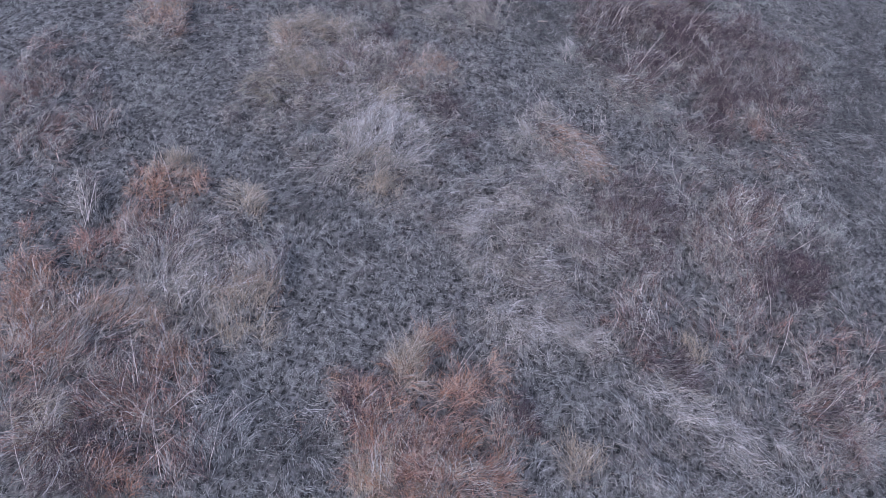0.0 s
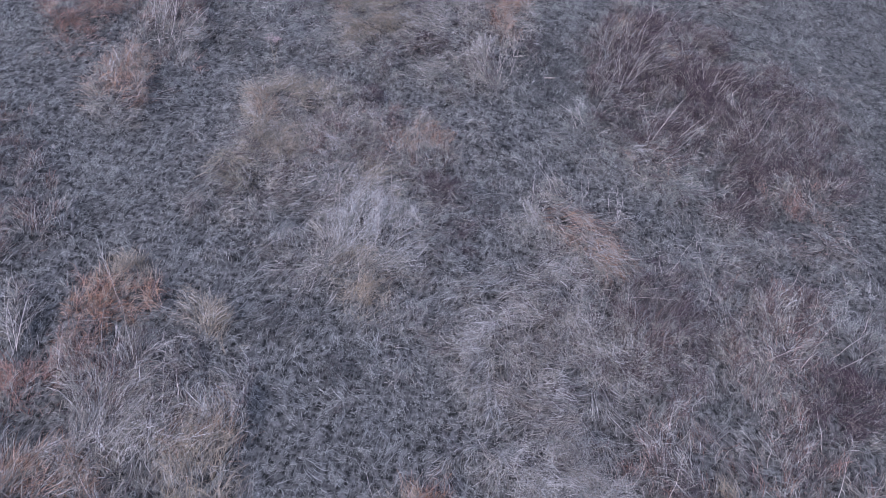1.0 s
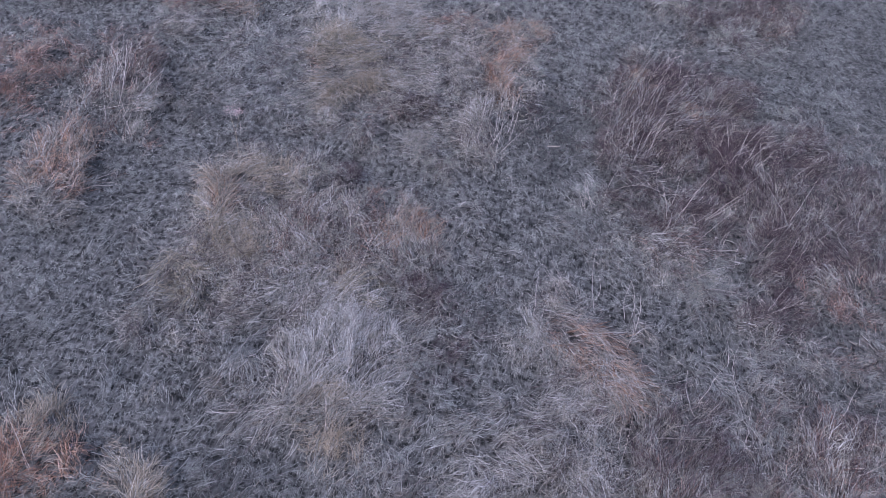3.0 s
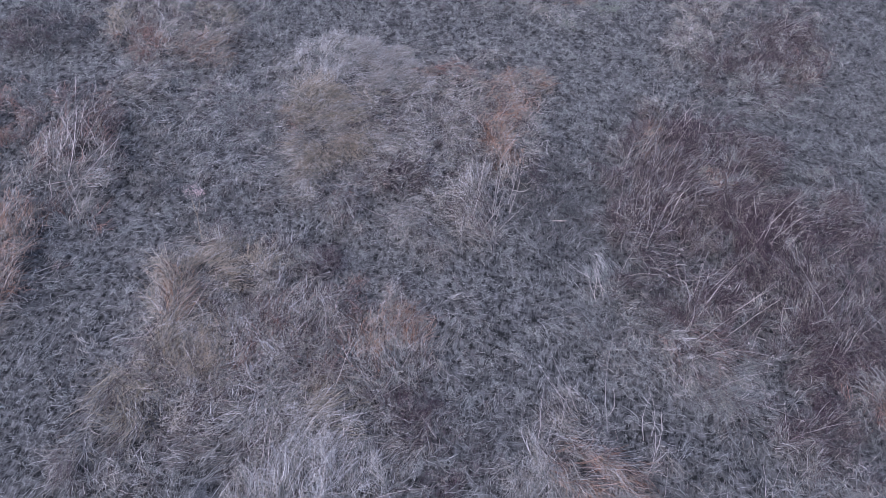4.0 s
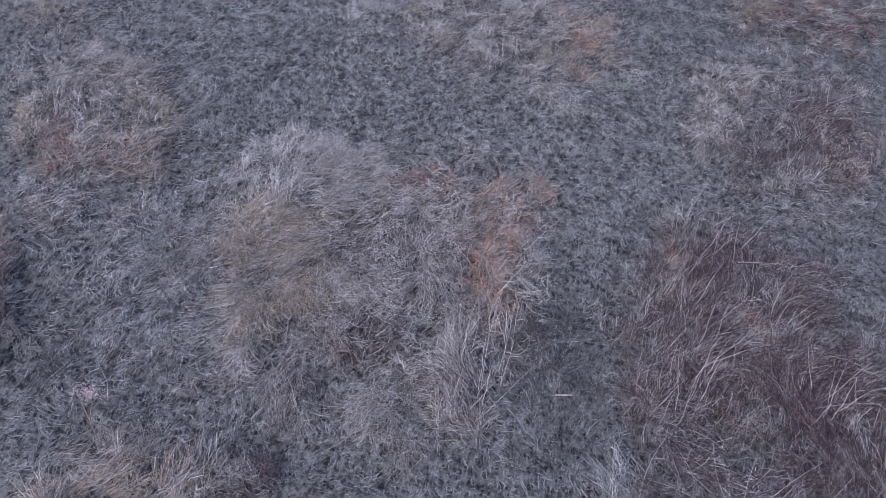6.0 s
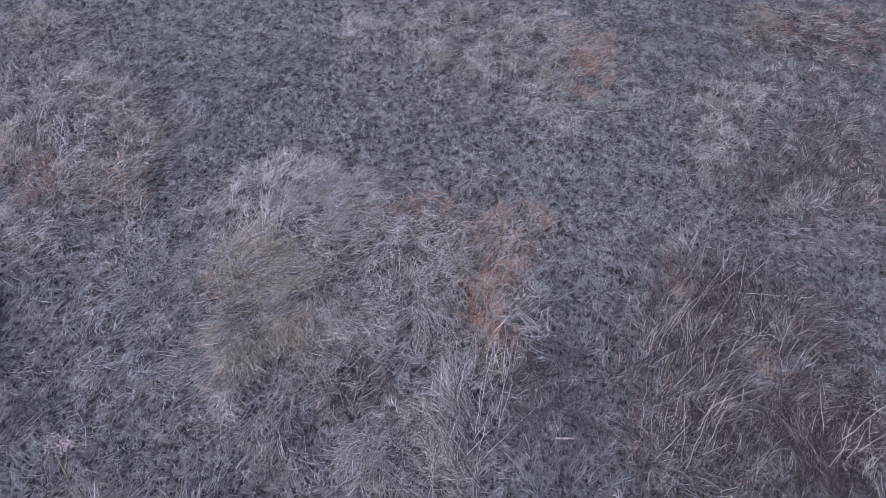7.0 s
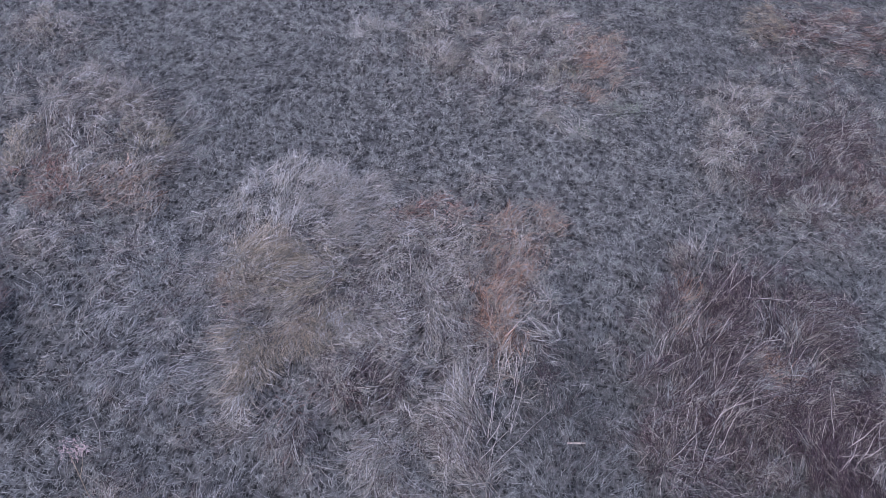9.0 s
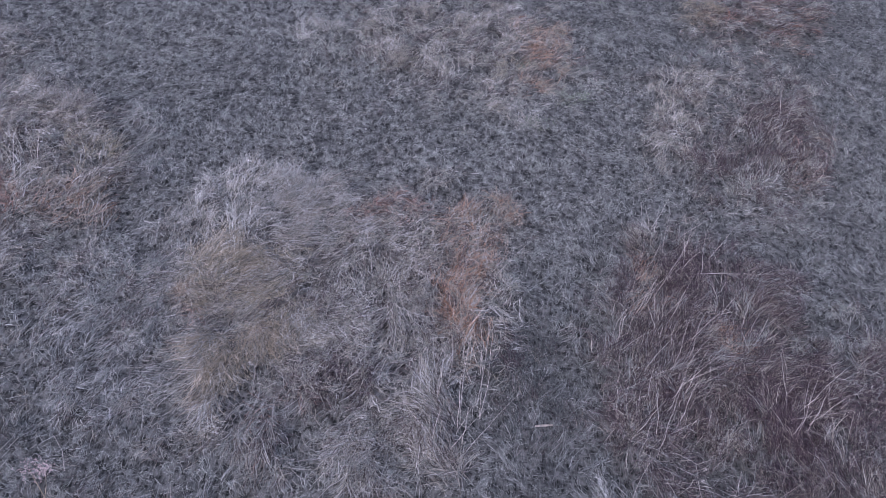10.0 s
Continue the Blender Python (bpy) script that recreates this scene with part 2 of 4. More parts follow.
tan(-3.83, 12.68, 0.87, 0.60, 17, 0.35, 89)
olive(-4.29, 9.66, 0.72, 0.46, -62, 0.32, -120)
umber(-1.44, 11.66, 1.72, 1.12, -14, 0.3, 83)
ginger(-0.78, 11.65, 0.79, 0.74, 61, 0.28, 81)
pale(-1.14, 8.59, 1.63, 1.03, -87, 0.45, 80, stalks=9)
tan(-0.97, 7.44, 0.75, 0.56, -71, 0.36, 80, stalks=2)
grey(-2.55, 8.46, 0.91, 0.68, -46, 0.28, -98, stalks=3)
olive(-1.16, 10.24, 0.60, 0.43, 17, 0.35, 82, stalks=4)
maroon(-0.04, 10.44, 0.63, 0.56, 38, 0.25, 79)
rust(-10.19, 14.29, 2.20, 1.12, -68, 0.34, 103)
umber(-7.80, 14.77, 2.01, 0.98, -63, 0.36, 98, stalks=6)
ginger(-7.77, 11.80, 1.36, 0.90, -59, 0.4, 99, stalks=3)
straw(-7.28, 10.87, 0.86, 0.49, 12, 0.3, -50)
mat(4.28, 13.03, 2.09, 0.98, -12, 0.12, -30)
grey(3.24, 14.10, 0.98, 0.39, 89, 0.2, 73)
mat(5.40, 13.01, 1.39, 0.65, -48, 0.2, -31, stalks=4)
brown(8.04, 15.23, 2.96, 2.63, -80, 0.34, 64, stalks=4)
maroon(6.36, 15.84, 1.74, 0.94, 74, 0.36, 68)
umber(8.45, 12.79, 1.23, 0.66, 30, 0.3, 61)
rust(8.53, 12.72, 0.62, 0.38, 49, 0.26, 61)
umber(8.85, 11.70, 1.14, 0.87, 23, 0.15, -31)
pale(2.28, 9.83, 0.54, 0.43, 72, 0.2, -132)
maroon(0.93, 9.48, 0.91, 0.59, -85, 0.12, 75)
brown(4.29, 14.90, 1.30, 0.89, 77, 0.3, -56, stalks=9)
grey(3.06, 14.05, 0.50, 0.26, 86, 0.2, 116, stalks=2)
maroon(-2.22, 13.17, 0.59, 0.48, -67, 0.26, 83)
straw(-3.01, 13.20, 0.62, 0.48, 8, 0.28, 85)
straw(-4.22, 13.01, 0.85, 0.59, 7, 0.3, 89)
umber(-7.68, 14.34, 1.76, 0.91, -52, 0.36, 99, stalks=4)
pale(-7.36, 14.17, 1.12, 0.65, -53, 0.32, 98, stalks=10)
dark(1.74, 15.96, 1.43, 0.68, -89, 0.16, 73)
maroon(7.45, 16.46, 1.77, 0.94, 28, 0.34, 61, stalks=4)
brown(5.29, 13.81, 0.91, 0.64, 47, 0.34, 62, stalks=8)
brown(7.31, 14.25, 1.16, 0.55, 23, 0.25, 7, stalks=2)
straw(-1.17, 17.76, 3.35, 3.22, 14, 0.34, -116, stalks=4)
pale(-3.36, 19.50, 1.63, 0.95, 19, 0.34, 63)
tan(-3.75, 17.80, 0.57, 0.52, -34, 0.48, 63)
tan(-2.87, 16.13, 0.80, 0.43, 52, 0.36, -127)
olive(-2.56, 17.61, 0.94, 0.84, 57, 0.28, -117)
rust(-4.04, 16.94, 0.48, 0.16, -67, 0.3, 87)
rust(-0.98, 19.92, 0.80, 0.64, 27, 0.32, 59)
ginger(0.68, 18.14, 1.44, 0.57, 88, 0.4, 73, stalks=5)
straw(0.50, 15.72, 1.41, 0.53, -90, 0.4, 90, stalks=10)
brown(-1.22, 15.84, 0.78, 0.76, -84, 0.28, -110)
maroon(-1.25, 15.88, 0.45, 0.45, -51, 0.24, 78)
ginger(1.42, 20.32, 0.57, 0.42, 77, 0.34, 73)
straw(-0.74, 18.70, 1.22, 0.85, -81, 0.3, 57, stalks=2)
pale(-2.03, 16.79, 0.69, 0.31, 66, 0.28, -114)
pale(-3.50, 15.58, 0.76, 0.53, 46, 0.26, -127)
straw(-0.78, 14.78, 0.83, 0.77, -74, 0.3, -71)
grey(1.37, 18.40, 0.57, 0.48, 49, 0.26, 70, stalks=3)
brown(5.43, 17.84, 2.81, 2.10, 89, 0.4, 61, stalks=4)
brown(4.26, 17.36, 1.80, 0.86, 64, 0.38, 63, stalks=16)
maroon(6.76, 16.72, 1.18, 0.67, 61, 0.34, 56, stalks=3)
maroon(5.28, 19.24, 0.99, 0.64, 62, 0.36, 63, stalks=5)
brown(4.10, 15.88, 0.87, 0.65, 53, 0.3, 62, stalks=12)
straw(4.46, 20.23, 0.52, 0.36, 57, 0.34, 66, stalks=4)
brown(6.44, 19.22, 0.94, 0.58, 58, 0.28, 60)
grey(7.82, 21.90, 1.37, 0.84, 8, 0.14, -20)
grey(3.71, 18.17, 1.13, 0.28, 87, 0.2, 83)
straw(-8.26, 19.96, 2.85, 1.60, -58, 0.32, 99, stalks=3)
olive(-7.37, 20.17, 0.97, 0.66, -56, 0.32, 74)
tan(-9.27, 19.22, 1.09, 0.29, -57, 0.3, 102)
straw(-6.56, 18.47, 0.74, 0.29, -62, 0.3, 108)
straw(-7.63, 17.14, 0.64, 0.48, -11, 0.25, 98)
grey(-5.53, 16.80, 1.57, 1.15, -8, 0.18, -86)
grey(-6.40, 20.85, 1.48, 0.51, -71, 0.2, 94)
grey(-4.47, 17.55, 1.16, 0.52, -66, 0.22, -82)
grey(-4.89, 15.29, 0.84, 0.66, 74, 0.18, -125)
straw(0.16, 26.55, 3.50, 2.54, 10, 0.3, 79, stalks=4)
ginger(2.32, 26.61, 1.88, 0.96, 84, 0.32, 75)
olive(1.37, 25.52, 0.63, 0.42, 79, 0.28, 77)
straw(-1.67, 25.27, 0.82, 0.65, 80, 0.3, 66)
pale(-3.70, 26.10, 0.68, 0.57, 84, 0.25, 70)
pale(1.51, 24.13, 1.08, 0.59, -11, 0.2, -20)
umber(9.46, 30.98, 2.85, 1.80, 45, 0.32, -28)
tan(7.53, 30.90, 1.21, 0.68, 61, 0.34, -88)
straw(6.64, 26.37, 1.63, 0.67, 24, 0.26, 67, stalks=6)
brown(8.38, 24.30, 3.02, 1.26, 66, 0.32, 49)
brown(8.47, 25.06, 0.92, 0.49, 61, 0.34, 50, stalks=6)
straw(5.38, 23.61, 1.33, 0.66, 67, 0.26, 67)
brown(6.51, 22.96, 1.26, 0.66, 69, 0.28, -1)
grey(7.58, 22.69, 0.90, 0.54, 53, 0.26, 48)
umber(8.72, 22.93, 0.76, 0.39, 62, 0.28, 60)
straw(-10.96, 23.41, 1.40, 1.09, -5, 0.22, 104)
olive(-11.29, 23.41, 0.61, 0.36, -54, 0.28, 105)
grey(-9.14, 22.72, 1.65, 0.26, -34, 0.22, -16)
ginger(0.76, 19.60, 0.87, 0.64, 28, 0.28, 55)
dark(11.94, 15.07, 8.14, 0.85, 77, 0.08, 62)
dark(-0.69, 5.55, 0.79, 0.63, -72, 0.08, 81)
dark(-2.25, 6.33, 0.65, 0.63, -46, 0.07, 86)
dark(-0.61, 1.09, 0.65, 0.35, -70, 0.08, 79)
dark(1.95, 16.23, 0.90, 0.75, 45, 0.1, 68)
maroon(7.23, 12.75, 1.15, 0.70, 56, 0.26, 56)
mat(5.45, 12.47, 1.15, 0.56, -32, 0.18, -32)
rough(-0.21, 6.69, 1.50, 0.46, -56, 0.12, -63)
straw(-2.06, 10.23, 3.16, 2.41, -57, 0.28, -103)
tan(-3.14, 16.02, 0.74, 0.56, 74, 0.34, -127)
tan(-2.84, 17.95, 0.68, 0.54, 21, 0.3, -121)
straw(3.14, 10.30, 0.93, 0.37, -42, 0.38, -54)
umber(4.65, 7.63, 0.85, 0.56, 74, 0.26, 64)
grey(6.36, 18.95, 0.75, 0.53, -85, 0.24, 60)
ginger(5.61, 17.69, 0.66, 0.54, -40, 0.26, 60, stalks=4)
pale(1.87, 5.80, 1.31, 0.35, -75, 0.28, -107)

dark(-5.72, 14.15, 0.50, 0.26, 10, 0.08, 80)
rust(-1.48, 12.70, 0.30, 0.22, 20, 0.32, 80)
rust(-5.45, 4.14, 0.80, 0.55, 49, 0.36, 93)
ginger(-2.36, 3.74, 0.60, 0.55, -35, 0.38, 118, stalks=2)
ginger(-2.86, 2.21, 0.73, 0.39, 4, 0.4, 104, stalks=2)
tan(-3.31, 5.95, 0.83, 0.32, -43, 0.34, 95)
straw(-5.15, 2.00, 0.60, 0.46, -18, 0.36, 93)
brown(-4.00, 0.30, 1.20, 0.71, 17, 0.34, 89, stalks=4)
rust(-3.42, 1.07, 0.52, 0.41, -17, 0.36, 97, stalks=2)
tan(-4.74, 0.46, 0.59, 0.43, -59, 0.4, 86, stalks=3)
umber(-3.32, 0.04, 0.52, 0.37, -6, 0.34, 108, stalks=3)
dark(-0.97, 1.00, 0.96, 0.79, -1, 0.07, 89)
grey(-1.99, 1.06, 0.65, 0.56, -69, 0.26, 60, stalks=2)
straw(0.59, 3.06, 0.56, 0.35, -85, 0.34, 93, stalks=2)
rust(0.36, 1.88, 0.51, 0.38, -74, 0.42, 94)
maroon(0.00, 2.11, 0.42, 0.33, -72, 0.3, 95)
rust(1.69, 1.14, 0.56, 0.32, 13, 0.44, 90)
umber(2.60, 2.15, 0.50, 0.44, 46, 0.34, 78)
maroon(2.84, 2.69, 0.38, 0.32, 33, 0.3, 77)
umber(5.62, 4.27, 0.62, 0.55, -48, 0.28, -36)
brown(5.07, 4.78, 0.43, 0.42, 37, 0.28, -36)
tan(-4.40, 11.56, 1.24, 0.31, -68, 0.42, 104, stalks=2)
olive(-3.80, 10.19, 0.78, 0.50, -65, 0.34, 103)
umber(-2.75, 11.35, 0.88, 0.69, -57, 0.3, 85)
pale(-2.73, 20.00, 1.32, 0.77, 8, 0.3, 43, stalks=2)
pale(-3.78, 19.94, 0.82, 0.71, 52, 0.3, 57)
tan(-2.76, 16.26, 0.99, 0.30, 54, 0.3, -124, stalks=2)
straw(-2.89, 15.79, 0.66, 0.28, 37, 0.28, -124)
ginger(0.87, 16.89, 0.89, 0.38, -80, 0.38, 84, stalks=4)
olive(-3.63, 17.71, 0.56, 0.47, 4, 0.36, 65)
olive(-2.40, 18.04, 0.58, 0.45, 34, 0.28, -139)
tan(-3.79, 17.14, 0.37, 0.33, -25, 0.3, 171)
brown(-1.19, 15.83, 0.57, 0.54, 79, 0.28, -144)
umber(-1.87, 15.26, 0.70, 0.44, 35, 0.28, -122, stalks=2)
straw(0.61, 15.17, 0.74, 0.53, -86, 0.38, 89, stalks=6)
grey(-0.57, 14.80, 0.69, 0.53, 34, 0.28, -131, stalks=3)
dark(2.39, 15.58, 0.93, 0.71, 74, 0.06, 82)
dark(2.13, 17.20, 0.71, 0.49, 81, 0.06, 84)
maroon(1.63, 17.08, 0.68, 0.22, -86, 0.22, 85)
brown(4.68, 16.50, 0.83, 0.52, 47, 0.34, 60, stalks=5)
brown(4.60, 17.82, 0.81, 0.57, 59, 0.34, 59, stalks=4)
maroon(5.17, 19.25, 1.01, 0.60, 75, 0.36, 62, stalks=3)
ginger(4.30, 18.75, 1.11, 0.28, 81, 0.36, 67, stalks=3)
straw(-8.97, 21.29, 1.23, 0.89, -49, 0.3, 54)
rust(-8.28, 18.58, 0.82, 0.57, -45, 0.28, 126)
straw(-7.71, 21.10, 1.75, 0.51, -58, 0.32, 122, stalks=2)
ginger(-7.03, 18.79, 0.82, 0.67, -34, 0.28, 95)
grey(-7.93, 17.61, 0.85, 0.38, -3, 0.2, 161)
brown(8.49, 25.57, 1.58, 0.91, 45, 0.28, 46, stalks=3)
umber(8.93, 23.80, 1.19, 0.61, 61, 0.26, 60)
straw(5.74, 24.46, 1.65, 0.81, 74, 0.24, 66, stalks=2)
dark(-5.79, 14.19, 0.44, 0.25, 4, 0.07, 112)
dark(-10.77, 18.45, 1.36, 0.86, -18, 0.1, 103)
brown(6.99, 11.80, 1.05, 0.69, 5, 0.26, 50, stalks=3)
brown(7.29, 13.37, 0.96, 0.62, 45, 0.32, 52, stalks=2)
umber(5.00, 13.05, 0.79, 0.69, -14, 0.28, -24, stalks=4)
umber(-2.67, 10.89, 0.68, 0.62, -80, 0.3, 72)
straw(-1.94, 12.02, 0.77, 0.66, 87, 0.3, 66, stalks=2)
ginger(-0.72, 12.09, 0.76, 0.36, -4, 0.3, 37)
straw(-0.37, 11.46, 0.59, 0.55, 24, 0.3, 76, stalks=2)
dark(1.00, 10.41, 0.84, 0.58, 16, 0.06, 80)
dark(1.71, 16.35, 1.25, 0.69, 89, 0.07, 87)
straw(2.74, 10.92, 0.75, 0.40, 65, 0.3, 129, stalks=4)
pale(2.21, 10.40, 0.47, 0.21, -77, 0.26, 85, stalks=2)
green(2.23, 23.63, 0.49, 0.18, 20, 0.08, 85)
green(1.85, 26.06, 0.36, 0.24, 34, 0.08, 86)
green(4.20, 30.35, 0.60, 0.30, 31, 0.08, 82)
green(3.20, 24.99, 0.63, 0.35, 28, 0.07, 83)
ginger(-5.62, 2.47, 1.01, 0.85, 3, 0.4, 94, stalks=2)
rust(-5.57, 1.44, 0.60, 0.43, -34, 0.4, 94)
orange(-4.95, 6.05, 0.98, 0.62, -7, 0.4, 100, stalks=2)
ginger(-4.33, 2.69, 0.68, 0.55, -21, 0.38, 90)
rust(-4.21, 1.03, 0.48, 0.36, -18, 0.36, 90)
brown(-4.09, -0.18, 0.87, 0.35, 15, 0.34, 89, stalks=3)
rust(-2.79, 0.16, 0.40, 0.31, -14, 0.36, 96, stalks=2)
umber(-2.23, 0.43, 0.46, 0.38, -21, 0.3, 94, stalks=2)
maroon(8.31, 7.46, 1.04, 0.52, 66, 0.34, 69, stalks=2)
brown(7.73, 9.09, 1.03, 0.72, 19, 0.3, 58, stalks=3)
maroon(7.95, 13.41, 0.80, 0.48, 37, 0.34, 57, stalks=2)
maroon(6.70, 16.08, 0.89, 0.58, 52, 0.34, 62, stalks=2)
brown(-10.82, 18.30, 1.33, 0.82, -15, 0.28, 110)
umber(-4.53, 4.46, 0.80, 0.56, 11, 0.36, 90, stalks=2)
rust(-5.36, 4.94, 0.65, 0.38, -41, 0.36, 93)
maroon(6.57, 16.01, 0.91, 0.56, 33, 0.34, 57, stalks=2)
tan(-2.31, 16.60, 0.82, 0.27, 46, 0.34, -123, stalks=3)
brown(-2.27, 13.15, 0.56, 0.25, 10, 0.26, 110)

# ---- ground: one sheet on a slope that falls to the east, with a low swell under each stand ----
SLOPE = -0.119


def axis(low, high, step):
    inner = np.arange(low, high + step / 2, step)
    out = np.cumsum(step * 1.35 ** np.arange(1, 27))
    return np.concatenate([low - out[::-1], inner, high + out])


XS, YS = axis(-15.5, 17.5, 0.2), axis(-3.5, 37.0, 0.2)


def swell(x, y, kind, cx, cy, rx, ry, turn, height, lean, stalks):
    """How far inside a stand a place lies: 1 at its middle, 0 at its ragged rim."""
    c, s = math.cos(turn), math.sin(turn)
    u, v = ((x - cx) * c + (y - cy) * s) / rx, (-(x - cx) * s + (y - cy) * c) / ry
    ragged = (drift(x, y, 0.5, 3) - 0.5) * 0.9 + (drift(x, y, 0.17, 4) - 0.5) * 0.55
    return np.clip(1.08 - np.sqrt(u * u + v * v) + ragged, 0, 1)


GX, GY = np.meshgrid(XS, YS, indexing="ij")
RISE, ACCENT, COVER = np.zeros_like(GX), np.zeros_like(GX), np.zeros_like(GX)
UNDER = ("rough", "straw", "umber", "brown", "grey", "mat")
for st in STANDS:
    kind, cx, cy, rx, ry, turn, height = st[:7]
    reach = max(rx, ry) * 1.6
    i0, i1 = np.searchsorted(XS, (cx - reach, cx + reach))
    j0, j1 = np.searchsorted(YS, (cy - reach, cy + reach))
    inside = swell(GX[i0:i1, j0:j1], GY[i0:i1, j0:j1], *st)
    hidden = np.clip(inside * 2.2 - 0.35, 0, 1) * min(height / 0.25, 1) * (0.45 if kind == "rough" else 1)
    COVER[i0:i1, j0:j1] = np.maximum(COVER[i0:i1, j0:j1], hidden)
    inside = np.minimum(inside * 1.25, 1)
    bump = 0.55 * height * inside * inside * (3 - 2 * inside)
    RISE[i0:i1, j0:j1] = np.maximum(RISE[i0:i1, j0:j1], bump)
    if kind not in UNDER:
        ACCENT[i0:i1, j0:j1] = np.maximum(ACCENT[i0:i1, j0:j1], inside)
near = np.exp(-((GX / 40) ** 2 + ((GY - 15) / 50) ** 2))
GZ = SLOPE * 45 * np.tanh(GX / 45) + RISE + near * (0.10 * (drift(GX, GY, 2.6, 5) - 0.5) + 0.06 * (drift(GX, GY, 0.5, 6) - 0.5))
GZ += (1 - near) * 3.0 * (drift(GX, GY, 60, 8) - 0.5)


def sample(grid, x, y):
    i = np.clip(np.searchsorted(XS, x) - 1, 0, len(XS) - 2)
    j = np.clip(np.searchsorted(YS, y) - 1, 0, len(YS) - 2)
    u, v = (x - XS[i]) / (XS[i + 1] - XS[i]), (y - YS[j]) / (YS[j + 1] - YS[j])
    return (grid[i, j] * (1 - u) + grid[i + 1, j] * u) * (1 - v) + (grid[i, j + 1] * (1 - u) + grid[i + 1, j + 1] * u) * v


def raw_mesh(name, verts, loops, totals, material, smooth=False, pick=None):
    me = bpy.data.meshes.new(name)
    me.vertices.add(len(verts))
    me.vertices.foreach_set("co", np.ascontiguousarray(verts, dtype=np.float32).ravel())
    me.loops.add(len(loops))
    me.loops.foreach_set("vertex_index", np.ascontiguousarray(loops, dtype=np.int32))
    me.polygons.add(len(totals))
    starts = np.concatenate([[0], np.cumsum(totals)[:-1]])
    me.polygons.foreach_set("loop_start", starts.astype(np.int32))
    me.polygons.foreach_set("loop_total", np.asarray(totals, dtype=np.int32))
    me.polygons.foreach_set("use_smooth", np.full(len(totals), smooth))
    for m in (material if isinstance(material, list) else [material]):
        me.materials.append(m)
    if pick is not None:
        me.polygons.foreach_set("material_index", pick.astype(np.int32))
    me.update(calc_edges=True)
    return me


nx, ny = len(XS), len(YS)
idx = np.arange(nx * ny).reshape(nx, ny)
quads = np.stack([idx[:-1, :-1], idx[1:, :-1], idx[1:, 1:], idx[:-1, 1:]], -1).reshape(-1, 4)
ground = new("ground", raw_mesh("ground", np.stack([GX, GY, GZ], -1).reshape(-1, 3), quads.ravel(), np.full(len(quads), 4), M_GROUND, True))
tagged(ground, "brown soil and grey thatch of a sloping rough meadow", "ground", kind="structure")


# ---- blades ----
def ribbons(base, way, length, width, first, last, bend):
    """Bent blades of three pieces, tapering to a point. way and bend are turns in the plan, first and last the steepness at root and tip."""
    n, pieces = len(base), 3
    points, p = [base], base
    for s in range(pieces):
        f = (s + 0.5) / pieces
        e, a = first + (last - first) * f, way + bend * f
        p = p + np.stack([np.cos(a) * np.cos(e), np.sin(a) * np.cos(e), np.sin(e)], -1) * (length / pieces)[:, None]
        points.append(p)
    roll = rng.normal(0, 0.7, n)
    side = np.stack([-np.sin(way) * np.cos(roll), np.cos(way) * np.cos(roll), np.sin(roll)], -1) * (width / 2)[:, None]
    rows = []
    for s in range(pieces):
        rows += [points[s] - side * (1 - 0.12 * s), points[s] + side * (1 - 0.12 * s)]
    v = np.stack(rows + [points[pieces]], 1).reshape(-1, 3)
    face = [0, 1, 3, 2, 2, 3, 5, 4, 4, 5, 6]
    loops = (np.arange(n)[:, None] * (2 * pieces + 1) + np.array(face)).ravel()
    return v, loops, np.tile([4] * (pieces - 1) + [3], n)


def curls(base, way, length, width, first, last, bend, folds=2):
    """Limp blades, pointed at both ends, that curve over in one or two places."""
    n = len(base)
    points, p = [base], base
    for j in range(folds + 1):
        f = j / folds
        a, e = way + bend * f, first + (last - first) * f
        p = p + np.stack([np.cos(a) * np.cos(e), np.sin(a) * np.cos(e), np.sin(e)], -1) * (length / (folds + 1))[:, None]
        points.append(p)
    roll, turn = rng.normal(0, 0.6, n), way + bend / 2
    side = np.stack([-np.sin(turn) * np.cos(roll), np.cos(turn) * np.cos(roll), np.sin(roll)], -1) * (width / 2)[:, None]
    rows = [base]
    for p in points[1:-1]:
        rows += [p - side, p + side]
    v = np.stack(rows + [points[-1]], 1).reshape(-1, 3)
    face, totals = ([0, 1, 2, 1, 3, 4, 2, 3, 5, 4], [3, 4, 3]) if folds == 2 else ([0, 1, 2, 1, 3, 2], [3, 3])
    return v, (np.arange(n)[:, None] * (2 * folds + 2) + np.array(face)).ravel(), np.tile(totals, n)


def stalk_mesh(length, bow, thick):
    """A dry stem, three-sided, thinner to its tip, with a slight kink at a node and a small ragged head."""
    bm = bmesh.new()
    rings = []
    for s in range(6):
        f = s / 5
        z, off, r = length * f * (1 - 0.12 * bow * f), length * bow * f * f * 0.5, thick * (1 - 0.75 * f) / 2
        kink = 0.012 * math.sin(s * 2.3)
        rings.append([bm.verts.new((off + kink + r * math.cos(a), kink + r * math.sin(a), z)) for a in (0, 2.09, 4.19)])
    for a, b in zip(rings, rings[1:]):
        for j in range(3):
            bm.faces.new((a[j], a[(j + 1) % 3], b[(j + 1) % 3], b[j]))
    tip = rings[-1][0].co.copy()
    for j in range(5):
        a = j * 1.3
        q = tip + Vector((0.02 * math.cos(a), 0.02 * math.sin(a), -0.05 + 0.02 * j))
        bm.faces.new([bm.verts.new(q), bm.verts.new(q + Vector((0.006, 0.004, 0.03))), bm.verts.new(q + Vector((-0.004, 0.006, 0.045)))])
    me = bpy.data.meshes.new("stalk")
    bm.to_mesh(me)
    bm.free()
    me.materials.append(M_STALK)
    return me


